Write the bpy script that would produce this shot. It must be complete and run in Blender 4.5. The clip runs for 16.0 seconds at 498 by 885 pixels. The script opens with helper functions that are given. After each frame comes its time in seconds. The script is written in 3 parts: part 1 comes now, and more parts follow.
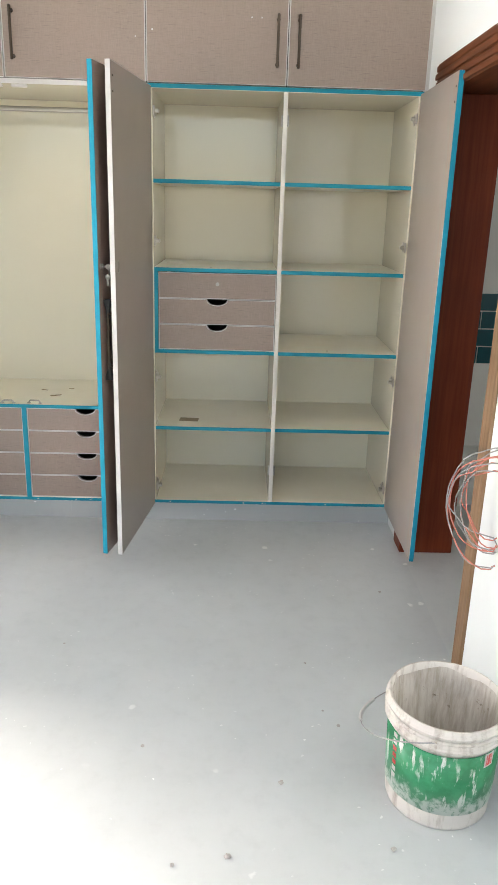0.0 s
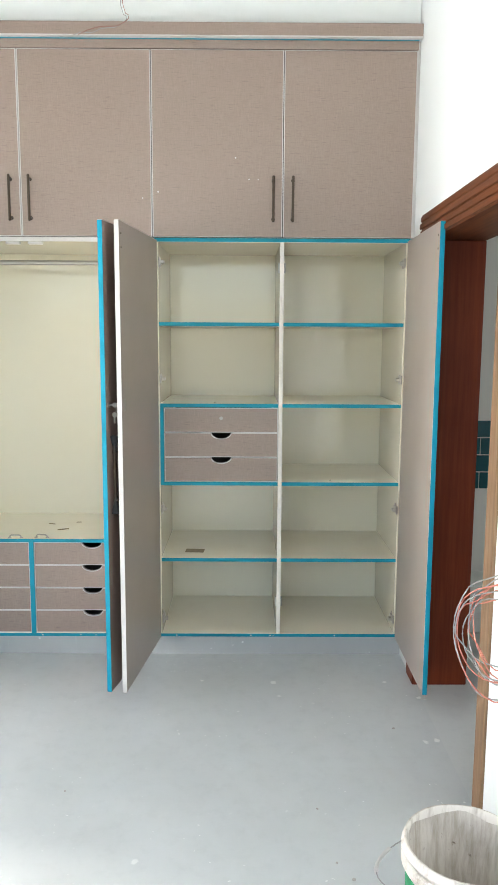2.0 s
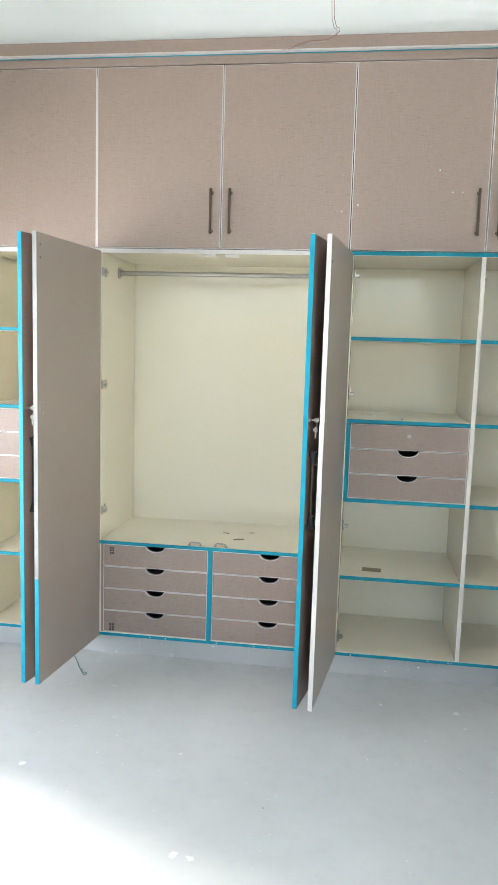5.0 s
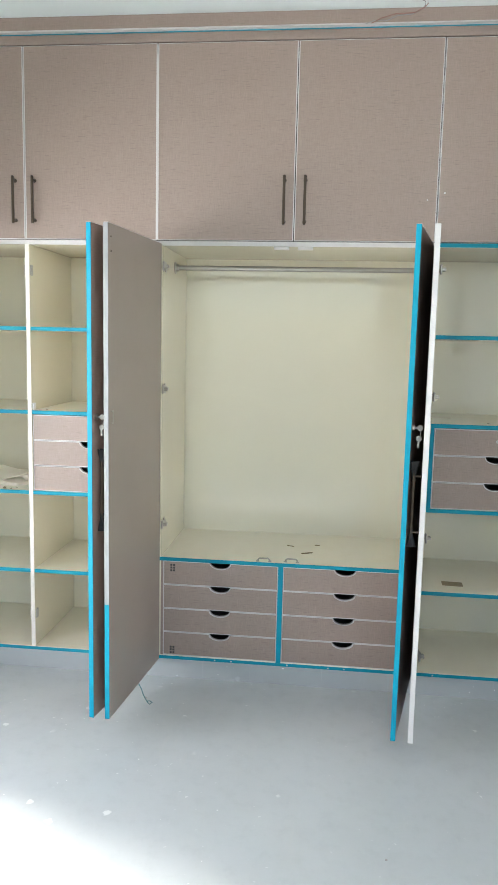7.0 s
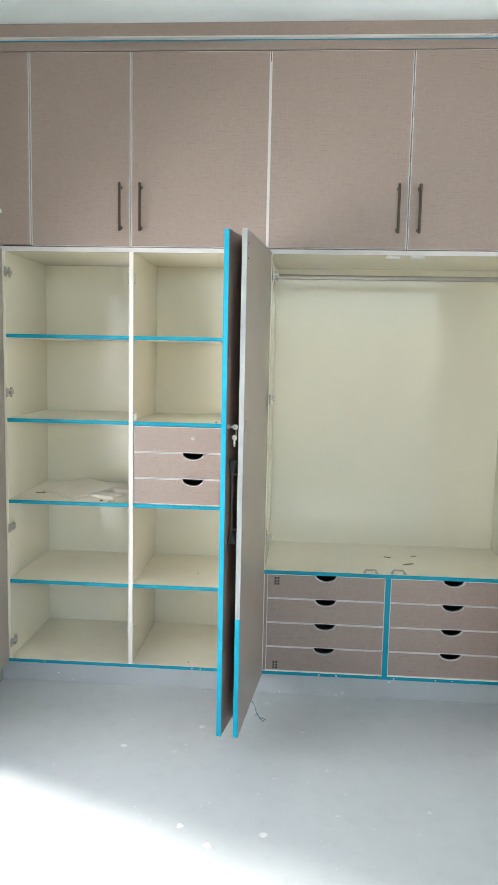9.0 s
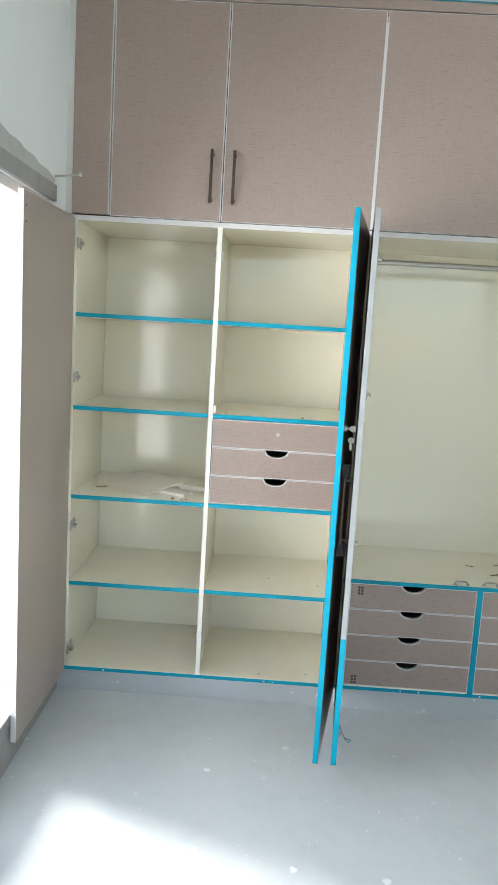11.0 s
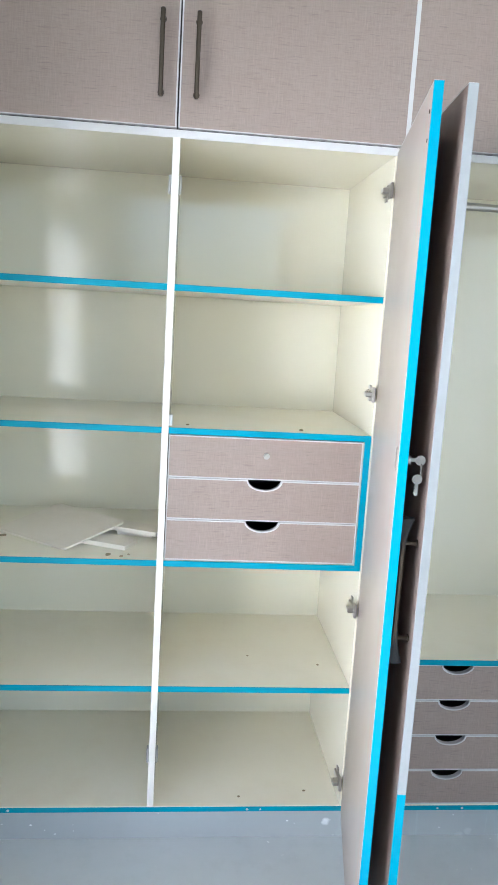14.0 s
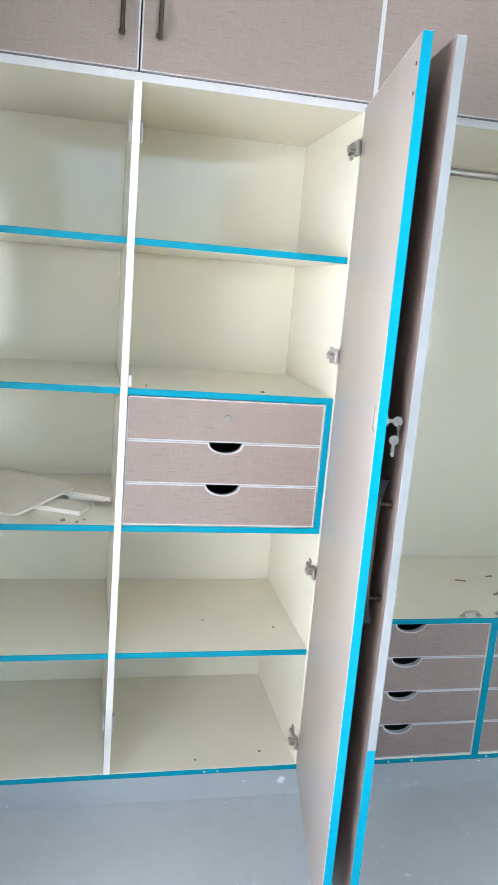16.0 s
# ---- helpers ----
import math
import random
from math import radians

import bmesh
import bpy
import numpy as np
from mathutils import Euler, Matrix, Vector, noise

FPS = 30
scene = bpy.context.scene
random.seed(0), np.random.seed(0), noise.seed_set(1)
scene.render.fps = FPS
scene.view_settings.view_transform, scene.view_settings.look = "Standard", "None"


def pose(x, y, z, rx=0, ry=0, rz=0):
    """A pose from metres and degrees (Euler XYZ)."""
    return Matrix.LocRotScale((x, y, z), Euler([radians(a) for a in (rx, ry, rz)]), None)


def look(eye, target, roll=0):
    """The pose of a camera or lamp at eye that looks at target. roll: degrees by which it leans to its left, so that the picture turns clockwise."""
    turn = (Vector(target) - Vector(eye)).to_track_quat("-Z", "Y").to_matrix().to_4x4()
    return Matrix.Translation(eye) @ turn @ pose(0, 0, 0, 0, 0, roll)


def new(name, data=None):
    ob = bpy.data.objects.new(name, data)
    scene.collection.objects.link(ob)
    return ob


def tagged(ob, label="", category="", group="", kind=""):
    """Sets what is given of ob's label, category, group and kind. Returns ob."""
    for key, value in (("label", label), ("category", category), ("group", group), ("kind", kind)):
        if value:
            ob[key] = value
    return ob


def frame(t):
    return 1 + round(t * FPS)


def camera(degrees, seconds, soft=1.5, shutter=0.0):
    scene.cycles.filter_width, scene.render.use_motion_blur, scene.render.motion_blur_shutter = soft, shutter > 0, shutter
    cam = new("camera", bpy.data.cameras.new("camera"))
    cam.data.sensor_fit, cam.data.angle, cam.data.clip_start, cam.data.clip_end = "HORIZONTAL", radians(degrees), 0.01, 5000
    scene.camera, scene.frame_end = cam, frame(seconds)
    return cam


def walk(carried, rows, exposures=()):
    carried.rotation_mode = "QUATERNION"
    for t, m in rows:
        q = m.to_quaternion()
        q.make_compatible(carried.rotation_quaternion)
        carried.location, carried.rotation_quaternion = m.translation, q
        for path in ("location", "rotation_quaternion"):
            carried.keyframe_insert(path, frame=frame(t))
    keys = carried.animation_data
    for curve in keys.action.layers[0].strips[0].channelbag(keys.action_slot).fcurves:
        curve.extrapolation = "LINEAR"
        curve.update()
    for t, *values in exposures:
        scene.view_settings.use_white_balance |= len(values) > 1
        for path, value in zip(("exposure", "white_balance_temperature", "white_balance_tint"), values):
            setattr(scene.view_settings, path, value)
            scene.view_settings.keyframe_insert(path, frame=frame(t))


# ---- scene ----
cam = camera(37.2, 16.0)
PATH = [
    (0, (0.435, -3.687, 1.622), (0.475, -1.782, 1.016), 1.7),
    (0.5, (0.452, -3.709, 1.638), (0.497, -1.782, 1.106), 1.6),
    (1, (0.449, -3.721, 1.633), (0.487, -1.778, 1.161), 1.7),
    (1.5, (0.453, -3.731, 1.65), (0.447, -1.762, 1.302), 1.3),
    (2, (0.458, -3.726, 1.65), (0.468, -1.744, 1.376), 0.3),
    (2.5, (0.45, -3.719, 1.648), (0.43, -1.737, 1.385), 0.6),
    (3, (0.437, -3.717, 1.638), (0.313, -1.739, 1.365), 0.6),
    (3.5, (0.378, -3.703, 1.674), (0.162, -1.736, 1.384), 1.0),
    (4, (0.308, -3.709, 1.655), (-0.004, -1.753, 1.38), 2.1),
    (4.2, (0.25, -3.711, 1.657), (-0.073, -1.754, 1.4), 2.5),
    (6.3, (-0.222, -3.548, 1.681), (-0.408, -1.575, 1.415), -0.1),
    (6.5, (-0.281, -3.506, 1.679), (-0.487, -1.538, 1.391), -0.4),
    (7, (-0.439, -3.477, 1.687), (-0.654, -1.507, 1.418), 1.3),
    (7.5, (-0.68, -3.501, 1.69), (-0.707, -1.524, 1.393), -0.0),
    (8, (-0.848, -3.513, 1.69), (-0.889, -1.537, 1.383), 1.1),
    (8.5, (-0.894, -3.504, 1.676), (-1.041, -1.526, 1.416), 2.3),
    (9, (-1.099, -3.488, 1.654), (-1.233, -1.506, 1.422), 1.2),
    (9.5, (-1.348, -3.488, 1.688), (-1.444, -1.511, 1.399), 0.7),
    (10, (-1.487, -3.495, 1.674), (-1.626, -1.519, 1.399), 3.1),
    (10.2, (-1.507, -3.469, 1.683), (-1.634, -1.493, 1.404), 3.3),
    (12.3, (-1.849, -2.652, 1.674), (-1.806, -0.675, 1.379), 3.0),
    (12.5, (-1.844, -2.563, 1.666), (-1.805, -0.597, 1.304), 3.0),
    (13, (-1.789, -2.336, 1.649), (-1.858, -0.365, 1.321), 1.6),
    (13.5, (-1.78, -2.194, 1.651), (-1.819, -0.229, 1.279), 3.2),
    (14, (-1.873, -2.122, 1.654), (-1.676, -0.159, 1.324), 3.4),
    (14.5, (-1.993, -2.086, 1.633), (-1.638, -0.148, 1.293), 4.4),
    (15, (-1.998, -2.066, 1.631), (-1.685, -0.124, 1.268), 4.8),
    (15.5, (-1.998, -2.057, 1.623), (-1.625, -0.138, 1.199), 5.3),
    (16, (-1.988, -2.066, 1.625), (-1.572, -0.152, 1.222), 4.7),
]
EXPOSURE = [(0.0, 2.23, 7000, 18), (1.5, 2.38, 6650, 15), (2.5, 2.48, 6700, 14), (4.5, 2.43, 6600, 14), (7.0, 2.15, 6400, 13), (8.5, 2.13, 6400, 12), (10.0, 1.98, 6400, 12), (12.5, 2.13, 5850, 10), (14.0, 2.2, 5800, 13), (16.0, 2.18, 5850, 14)]
walk(cam, [(t, look(eye, target, roll)) for t, eye, target, roll in PATH], EXPOSURE)

# ---------------- light ----------------
world = bpy.data.worlds.new("world")
scene.world = world
world.use_nodes = True
wn = world.node_tree.nodes
sky = wn.new("ShaderNodeTexSky")
sky.sky_type, sky.sun_disc = "NISHITA", False
sky.sun_elevation, sky.sun_rotation = radians(33), radians(-58.3)
wn["Background"].inputs["Strength"].default_value = 0.1
world.node_tree.links.new(sky.outputs["Color"], wn["Background"].inputs["Color"])

WALL_L, WALL_R, WALL_B, BACK = -2.566, 1.282, -5.2, 0.6
CEIL = 3.6
# opening in the unseen south wall, added to let frontal fill light in
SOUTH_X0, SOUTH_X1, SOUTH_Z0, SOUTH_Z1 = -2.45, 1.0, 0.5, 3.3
WIN_Y0, WIN_Y1, WIN_Z0, WIN_Z1 = -2.42, -0.2, 0.2, 2.165


def area(name, m, sx, sy, power, colour):
    lamp = bpy.data.lights.new(name, "AREA")
    lamp.shape, lamp.size, lamp.size_y, lamp.energy, lamp.color = "RECTANGLE", sx, sy, power, colour
    ob = new(name, lamp)
    ob.matrix_world = m
    return ob


area("window_light", look((-3.6, -1.32, 1.6), (0, -1.32, 1.35)), 5.0, 3.0, 27, (1.0, 0.975, 0.985))
# added fill lamp filling that opening, behind the camera
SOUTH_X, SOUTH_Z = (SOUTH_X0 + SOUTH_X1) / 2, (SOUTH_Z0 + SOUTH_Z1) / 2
area("south_fill_light", look((SOUTH_X, WALL_B - 0.1, SOUTH_Z), (SOUTH_X, 0, SOUTH_Z)), 3.4, 2.75, 3.7, (1.0, 0.985, 0.96))
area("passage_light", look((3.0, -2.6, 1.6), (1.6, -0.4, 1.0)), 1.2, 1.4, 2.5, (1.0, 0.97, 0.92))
sun = bpy.data.lights.new("sun", "SUN")
sun.energy, sun.angle, sun.color = 5.0, radians(22), (1.0, 0.96, 0.9)
new("sun", sun).matrix_world = look((-3.0, 1.85, 2.29), (0, 0, 0))


# ---------------- materials ----------------
def material(name, colour, rough=0.5, metal=0.0, spec=0.5):
    m = bpy.data.materials.new(name)
    m.use_nodes = True
    b = m.node_tree.nodes["Principled BSDF"]
    b.inputs["Base Color"].default_value = (*colour, 1)
    b.inputs["Roughness"].default_value = rough
    b.inputs["Metallic"].default_value = metal
    b.inputs["Specular IOR Level"].default_value = spec
    return m


class Net:
    """Short hand for the nodes of one material."""

    def __init__(self, m):
        self.t = m.node_tree
        self.b = self.t.nodes["Principled BSDF"]
        self.co = self.t.nodes.new("ShaderNodeTexCoord").outputs["Object"]

    def link(self, a, b):
        self.t.links.new(a, b)

    def scaled(self, x, y, z):
        n = self.t.nodes.new("ShaderNodeMapping")
        n.inputs["Scale"].default_value = (x, y, z)
        self.link(self.co, n.inputs["Vector"])
        return n.outputs["Vector"]

    def noise(self, scale, detail=4.0, rough=0.55, at=None):
        n = self.t.nodes.new("ShaderNodeTexNoise")
        n.inputs["Scale"].default_value, n.inputs["Detail"].default_value = scale, detail
        n.inputs["Roughness"].default_value = rough
        self.link(at or self.co, n.inputs["Vector"])
        return n.outputs["Fac"]

    def dots(self, scale, size, at=None):
        n = self.t.nodes.new("ShaderNodeTexVoronoi")
        n.inputs["Scale"].default_value = scale
        self.link(at or self.co, n.inputs["Vector"])
        return self.span(n.outputs["Distance"], size * 0.6, size, 1, 0)

    def span(self, a, lo, hi, to0=0.0, to1=1.0):
        n = self.t.nodes.new("ShaderNodeMapRange")
        for i, v in ((1, lo), (2, hi), (3, to0), (4, to1)):
            n.inputs[i].default_value = v
        self.link(a, n.inputs[0])
        return n.outputs[0]

    def mul(self, a, b, op="MULTIPLY"):
        n = self.t.nodes.new("ShaderNodeMath")
        n.operation = op
        for i, v in enumerate((a, b)):
            if isinstance(v, (int, float)):
                n.inputs[i].default_value = v
            else:
                self.link(v, n.inputs[i])
        return n.outputs[0]

    def mix(self, fac, a, b):
        n = self.t.nodes.new("ShaderNodeMix")
        n.data_type = "RGBA"
        for i, v in ((0, fac), (6, a), (7, b)):
            if isinstance(v, tuple):
                n.inputs[i].default_value = (*v, 1)
            elif isinstance(v, (int, float)):
                n.inputs[i].default_value = v
            else:
                self.link(v, n.inputs[i])
        return n.outputs[2]

    def colour(self, c):
        self.link(c, self.b.inputs["Base Color"])

    def rough(self, r):
        self.link(r, self.b.inputs["Roughness"])

    def bump(self, h, strength, dist=0.002):
        n = self.t.nodes.new("ShaderNodeBump")
        n.inputs["Strength"].default_value, n.inputs["Distance"].default_value = strength, dist
        self.link(h, n.inputs["Height"])
        self.link(n.outputs["Normal"], self.b.inputs["Normal"])


def laminate(name, base, dark, light, rough):
    """Woven-look laminate: short threads across and along."""
    m = material(name, base, rough)
    n = Net(m)
    across = n.noise(1.0, 5, 0.6, n.scaled(30, 30, 420))
    along = n.noise(1.0, 5, 0.6, n.scaled(420, 420, 30))
    weave = n.mul(across, along, "ADD")
    blot = n.noise(5, 3)
    c = n.mix(n.span(weave, 0.8, 1.2), dark, light)
    c = n.mix(n.span(blot, 0.35, 0.7, 0.0, 0.3), c, base)
    slub = n.noise(1.0, 2, 0.5, n.scaled(22, 22, 230))
    c = n.mix(n.span(slub, 0.6, 0.72, 0.0, 0.45), c, tuple(0.62 * x for x in base))
    thread = n.noise(1.0, 2, 0.5, n.scaled(260, 260, 26))
    c = n.mix(n.span(thread, 0.6, 0.74, 0.0, 0.3), c, tuple(min(1.0, 1.35 * x) for x in base))
    n.colour(c)
    n.rough(n.span(blot, 0.3, 0.7, rough - 0.05, rough + 0.08))
    n.bump(weave, 0.12, 0.0006)
    return m


def plain(name, base, rough, dirt=0.15, tint=(0.5, 0.46, 0.36), spec=0.5, scale=4.0, bump=0.05, metal=0.0):
    """A nearly plain surface with faint smears and fine grain."""
    m = material(name, base, rough, metal, spec)
    n = Net(m)
    smear = n.noise(scale, 6, 0.65)
    grain = n.noise(scale * 60, 3)
    dirtm = n.mul(n.span(smear, 0.5, 0.75), dirt)
    n.colour(n.mix(dirtm, base, tuple(x * y for x, y in zip(base, tint))))
    n.rough(n.span(smear, 0.3, 0.7, rough - 0.015, rough + 0.025))
    n.bump(grain, bump, 0.001)
    return m


# white edging in a dimmed copy, shade put into its colour against strong bounce
M_WHITE_SHADED = plain("shaded_white_edge_band", (0.28, 0.29, 0.285), 0.35, 0.2)
M_LAM = laminate("taupe_woven_laminate", (0.295, 0.224, 0.186), (0.27, 0.203, 0.167), (0.313, 0.24, 0.2), 0.36)
M_INNER = plain("beige_inner_laminate", (0.35, 0.295, 0.25), 0.3, 0.06, bump=0.02)
M_CREAM = plain("cream_liner", (0.8, 0.757, 0.608), 0.18, 0.05, (0.85, 0.8, 0.7), bump=0.01)
M_BACK = plain("cream_back_board", (0.79, 0.752, 0.6), 0.1, 0.04, (0.85, 0.8, 0.7), spec=0.75)
_n = Net(M_BACK)
_n.bump(_n.noise(2.2, 1, 0.4, _n.scaled(1.6, 1, 1)), 0.12, 0.03)
# dust smears on a base lightened to paint in light falling on shelf tops
M_CREAM_DUST_LIT = plain("dusty_lit_cream_liner", (0.86, 0.815, 0.67), 0.33, 0.18, (0.8, 0.72, 0.6), scale=5, bump=0.02)
M_CYAN = plain("cyan_film", (0.002, 0.262, 0.365), 0.42, 0.15, (0.6, 0.9, 0.95), spec=0.2)
M_WHITE = plain("white_edge_band", (0.58, 0.565, 0.545), 0.35, 0.15)
M_DIVIDER = plain("cream_white_edge_band", (0.74, 0.71, 0.64), 0.35, 0.15)
M_FRAME = plain("white_window_frame", (0.86, 0.86, 0.85), 0.4, 0.1)
M_WALL = plain("white_wall_paint", (0.75, 0.785, 0.765), 0.7, 0.12, (0.8, 0.82, 0.82), scale=2)
M_CEIL = plain("ceiling_paint", (0.86, 0.86, 0.85), 0.8, 0.1)
M_CEMENT = plain("bare_cement", (0.3, 0.3, 0.28), 0.9, 0.5, scale=9, bump=0.3)
M_PATCH = plain("thin_cement_wash", (0.46, 0.47, 0.45), 0.9, 0.3, scale=9, bump=0.2)
M_METAL = plain("nickel", (0.45, 0.43, 0.39), 0.3, 0.2, metal=1.0)
M_KEY = plain("worn_key_nickel", (0.26, 0.25, 0.225), 0.5, 0.3, metal=0.6)
M_CATCH = plain("grey_catch_plastic", (0.4, 0.4, 0.37), 0.4)
M_WRAP = plain("dusty_clear_plastic", (0.03, 0.033, 0.033), 0.8)
M_BRONZE = plain("antique_bronze", (0.09, 0.07, 0.05), 0.38, 0.3, metal=0.85)
# near-black: painted shade of recesses and gaps, also the printed marks
M_SHADE_AND_PRINT = plain("recess_shade_and_print", (0.05, 0.045, 0.04), 0.6)
M_STEELBAR = plain("painted_bar", (0.05, 0.052, 0.055), 0.5)
M_PAPER = plain("pale_board", (0.85, 0.79, 0.69), 0.6, 0.1, scale=10)
M_SMEAR = plain("pale_wood_chip", (0.52, 0.42, 0.3), 0.8)
M_CARD = plain("brown_card", (0.32, 0.26, 0.16), 0.7, 0.7, scale=60)
M_WIRE_RED = material("red_wire", (0.55, 0.18, 0.13), 0.45)
M_WIRE_BROWN = material("brown_wire", (0.3, 0.13, 0.1), 0.5)
M_WIRE_GREY = material("grey_wire", (0.3, 0.3, 0.29), 0.4)
M_RUBBLE = plain("plaster_crumb", (0.45, 0.43, 0.4), 0.9, 0.4, scale=40)
M_TEAL = plain("teal_glazed_tile", (0.003, 0.085, 0.11), 0.3, 0.3, (1.4, 1.4, 1.3), spec=0.3)


def floor_material(name, dull, pale):
    m = material(name, dull, 0.35)
    n = Net(m)
    cloud = n.noise(1.3, 6, 0.6)
    fine = n.noise(14, 5, 0.7)
    c = n.mix(n.span(cloud, 0.3, 0.7), dull, pale)
    c = n.mix(n.span(fine, 0.5, 0.75, 0, 0.16), c, (0.33, 0.36, 0.36))
    rag = n.t.nodes.new("ShaderNodeVectorMath")
    rag.operation = "MULTIPLY_ADD"
    wob = n.t.nodes.new("ShaderNodeTexNoise")
    wob.inputs["Scale"].default_value, wob.inputs["Detail"].default_value = 34, 5
    n.link(n.co, wob.inputs["Vector"])
    n.link(wob.outputs["Color"], rag.inputs[0])
    rag.inputs[1].default_value = (0.035, 0.035, 0.0)
    n.link(n.co, rag.inputs[2])
    spots = n.mul(n.dots(7, 0.11, rag.outputs[0]), n.span(n.noise(2.2, 2), 0.5, 0.58))
    tiny = n.mul(n.dots(26, 0.11, rag.outputs[0]), n.span(n.noise(3.1, 2), 0.48, 0.6))
    c = n.mix(n.mul(spots, tiny, "MAXIMUM"), c, (0.8, 0.82, 0.8))
    scuff = n.span(n.noise(1.0, 4, 0.6, n.scaled(22, 2.5, 1)), 0.64, 0.72, 0, 0.35)
    c = n.mix(scuff, c, (0.58, 0.6, 0.58))
    n.colour(c)
    n.rough(n.span(fine, 0.3, 0.75, 0.3, 0.5))
    n.bump(n.mul(fine, n.noise(60, 3), "ADD"), 0.12, 0.002)
    return m


def wood(name, a, b, rough, axis):
    m = material(name, a, rough, 0.0, 0.25)
    n = Net(m)
    s = [70, 70, 70]
    s[axis] = 2.5
    grain = n.noise(1.0, 6, 0.65, n.scaled(*s))
    blot = n.noise(2.5, 3)
    c = n.mix(n.span(grain, 0.35, 0.7), a, b)
    n.colour(n.mix(n.span(blot, 0.4, 0.7, 0, 0.4), c, tuple(x * 0.6 for x in a)))
    n.bump(grain, 0.15, 0.001)
    return m


M_FLOOR = floor_material("coated_floor", (0.525, 0.557, 0.552), (0.6, 0.63, 0.628))
M_FLOOR_NEXT = floor_material("coated_floor_next_room", (0.56, 0.59, 0.58), (0.62, 0.65, 0.64))
# the floor's coating made darker, so the plinth front's shade is in its colour
M_PLINTH_SHADED = floor_material("shaded_plinth_coating", (0.37, 0.392, 0.388), (0.42, 0.44, 0.435))
M_JAMB = wood("polished_red_wood", (0.13, 0.021, 0.006), (0.19, 0.038, 0.011), 0.55, 2)
M_HEAD = wood("brown_wood", (0.09, 0.024, 0.008), (0.2, 0.066, 0.022), 0.5, 1)
M_TEAK = wood("dusty_teak", (0.2, 0.12, 0.065), (0.3, 0.19, 0.11), 0.6, 2)


# ---------------- mesh helpers ----------------
def box(bm, x0, x1, y0, y1, z0, z1, bevel=0.0):
    made = bmesh.ops.create_cube(bm, size=1.0, matrix=Matrix.Translation(((x0 + x1) / 2, (y0 + y1) / 2, (z0 + z1) / 2)) @ Matrix.Diagonal((abs(x1 - x0), abs(y1 - y0), abs(z1 - z0), 1)))
    if bevel:
        edges = {e for v in made["verts"] for e in v.link_edges}
        bmesh.ops.bevel(bm, geom=list(edges), offset=bevel, segments=1, affect="EDGES")
    return bm


def fresh(*boxes, bevel=0.0):
    bm = bmesh.new()
    for b in boxes:
        box(bm, *b, bevel=bevel)
    return bm


def rod(bm, a, b, r, n=12):
    a, b = Vector(a), Vector(b)
    q = (b - a).to_track_quat("Z", "Y").to_matrix().to_4x4()
    bmesh.ops.create_cone(bm, cap_ends=True, segments=n, radius1=r, radius2=r, depth=(b - a).length, matrix=Matrix.Translation((a + b) / 2) @ q)
    return bm


def tube(bm, pts, r, n=6):
    """A round tube along a list of points."""
    pts = [Vector(p) for p in pts]
    rings = []
    for i, p in enumerate(pts):
        d = (pts[min(i + 1, len(pts) - 1)] - pts[max(i - 1, 0)]).normalized()
        q = d.to_track_quat("Z", "Y")
        rings.append([bm.verts.new(p + q @ Vector((r * math.cos(k * math.tau / n), r * math.sin(k * math.tau / n), 0))) for k in range(n)])
    for a, b in zip(rings, rings[1:]):
        for k in range(n):
            bm.faces.new((a[k], a[(k + 1) % n], b[(k + 1) % n], b[k]))
    bm.faces.new(rings[0][::-1])
    bm.faces.new(rings[-1])
    return bm


def spin(bm, profile, n=40):
    """A turned shape from (radius, height) pairs."""
    rings = [[bm.verts.new((r * math.cos(k * math.tau / n), r * math.sin(k * math.tau / n), z)) for k in range(n)] for r, z in profile]
    for a, b in zip(rings, rings[1:]):
        for k in range(n):
            bm.faces.new((a[k], a[(k + 1) % n], b[(k + 1) % n], b[k]))
    return rings


def part(name, bm, mats, parent=None, label="", m=None, smooth=False):
    if m is not None:
        bm.transform(m)
    bmesh.ops.recalc_face_normals(bm, faces=bm.faces)
    mesh = bpy.data.meshes.new(name)
    bm.to_mesh(mesh)
    bm.free()
    for x in mats if isinstance(mats, (list, tuple)) else [mats]:
        mesh.materials.append(x)
    if smooth:
        mesh.shade_smooth()
    ob = new(name, mesh)
    ob.parent = parent
    if label:
        tagged(ob, label)
    return ob


def thing(name, label, category, group="", at=(0, 0, 0)):
    ob = new(name)
    ob.empty_display_size = 0.05
    return tagged(ob, label, category, group)


def structure(name, bm, mat, label="", category=""):
    return tagged(part(name, bm, mat), label, category, kind="structure")


# ---------------- the room ----------------
structure("floor", fresh((WALL_L, WALL_R, WALL_B, 0.014, -0.1, 0)), M_FLOOR, "pale grey coated floor with white paint spots", "floor")
structure("plinth", fresh((WALL_L, WALL_R, 0.014, BACK, -0.1, 0.098)), M_PLINTH_SHADED, "grey coated raised base under the wardrobes", "plinth")
structure("floor_passage", fresh((WALL_R, 4.2, -4.0, 3.5, -0.1, 0.0)), M_FLOOR_NEXT, "grey coated floor of the next room", "floor")
structure("wall_north", fresh((WALL_L - 0.2, WALL_R + 0.02, BACK, BACK + 0.2, -0.1, CEIL)), M_WALL, "plain white painted wall", "wall")
structure("bulkhead", fresh((WALL_L, WALL_R, 0.02, BACK, 3.118, CEIL)), M_WALL, "white plastered wall above the cabinets", "wall")
S0, S1 = WALL_B - 0.2, WALL_B
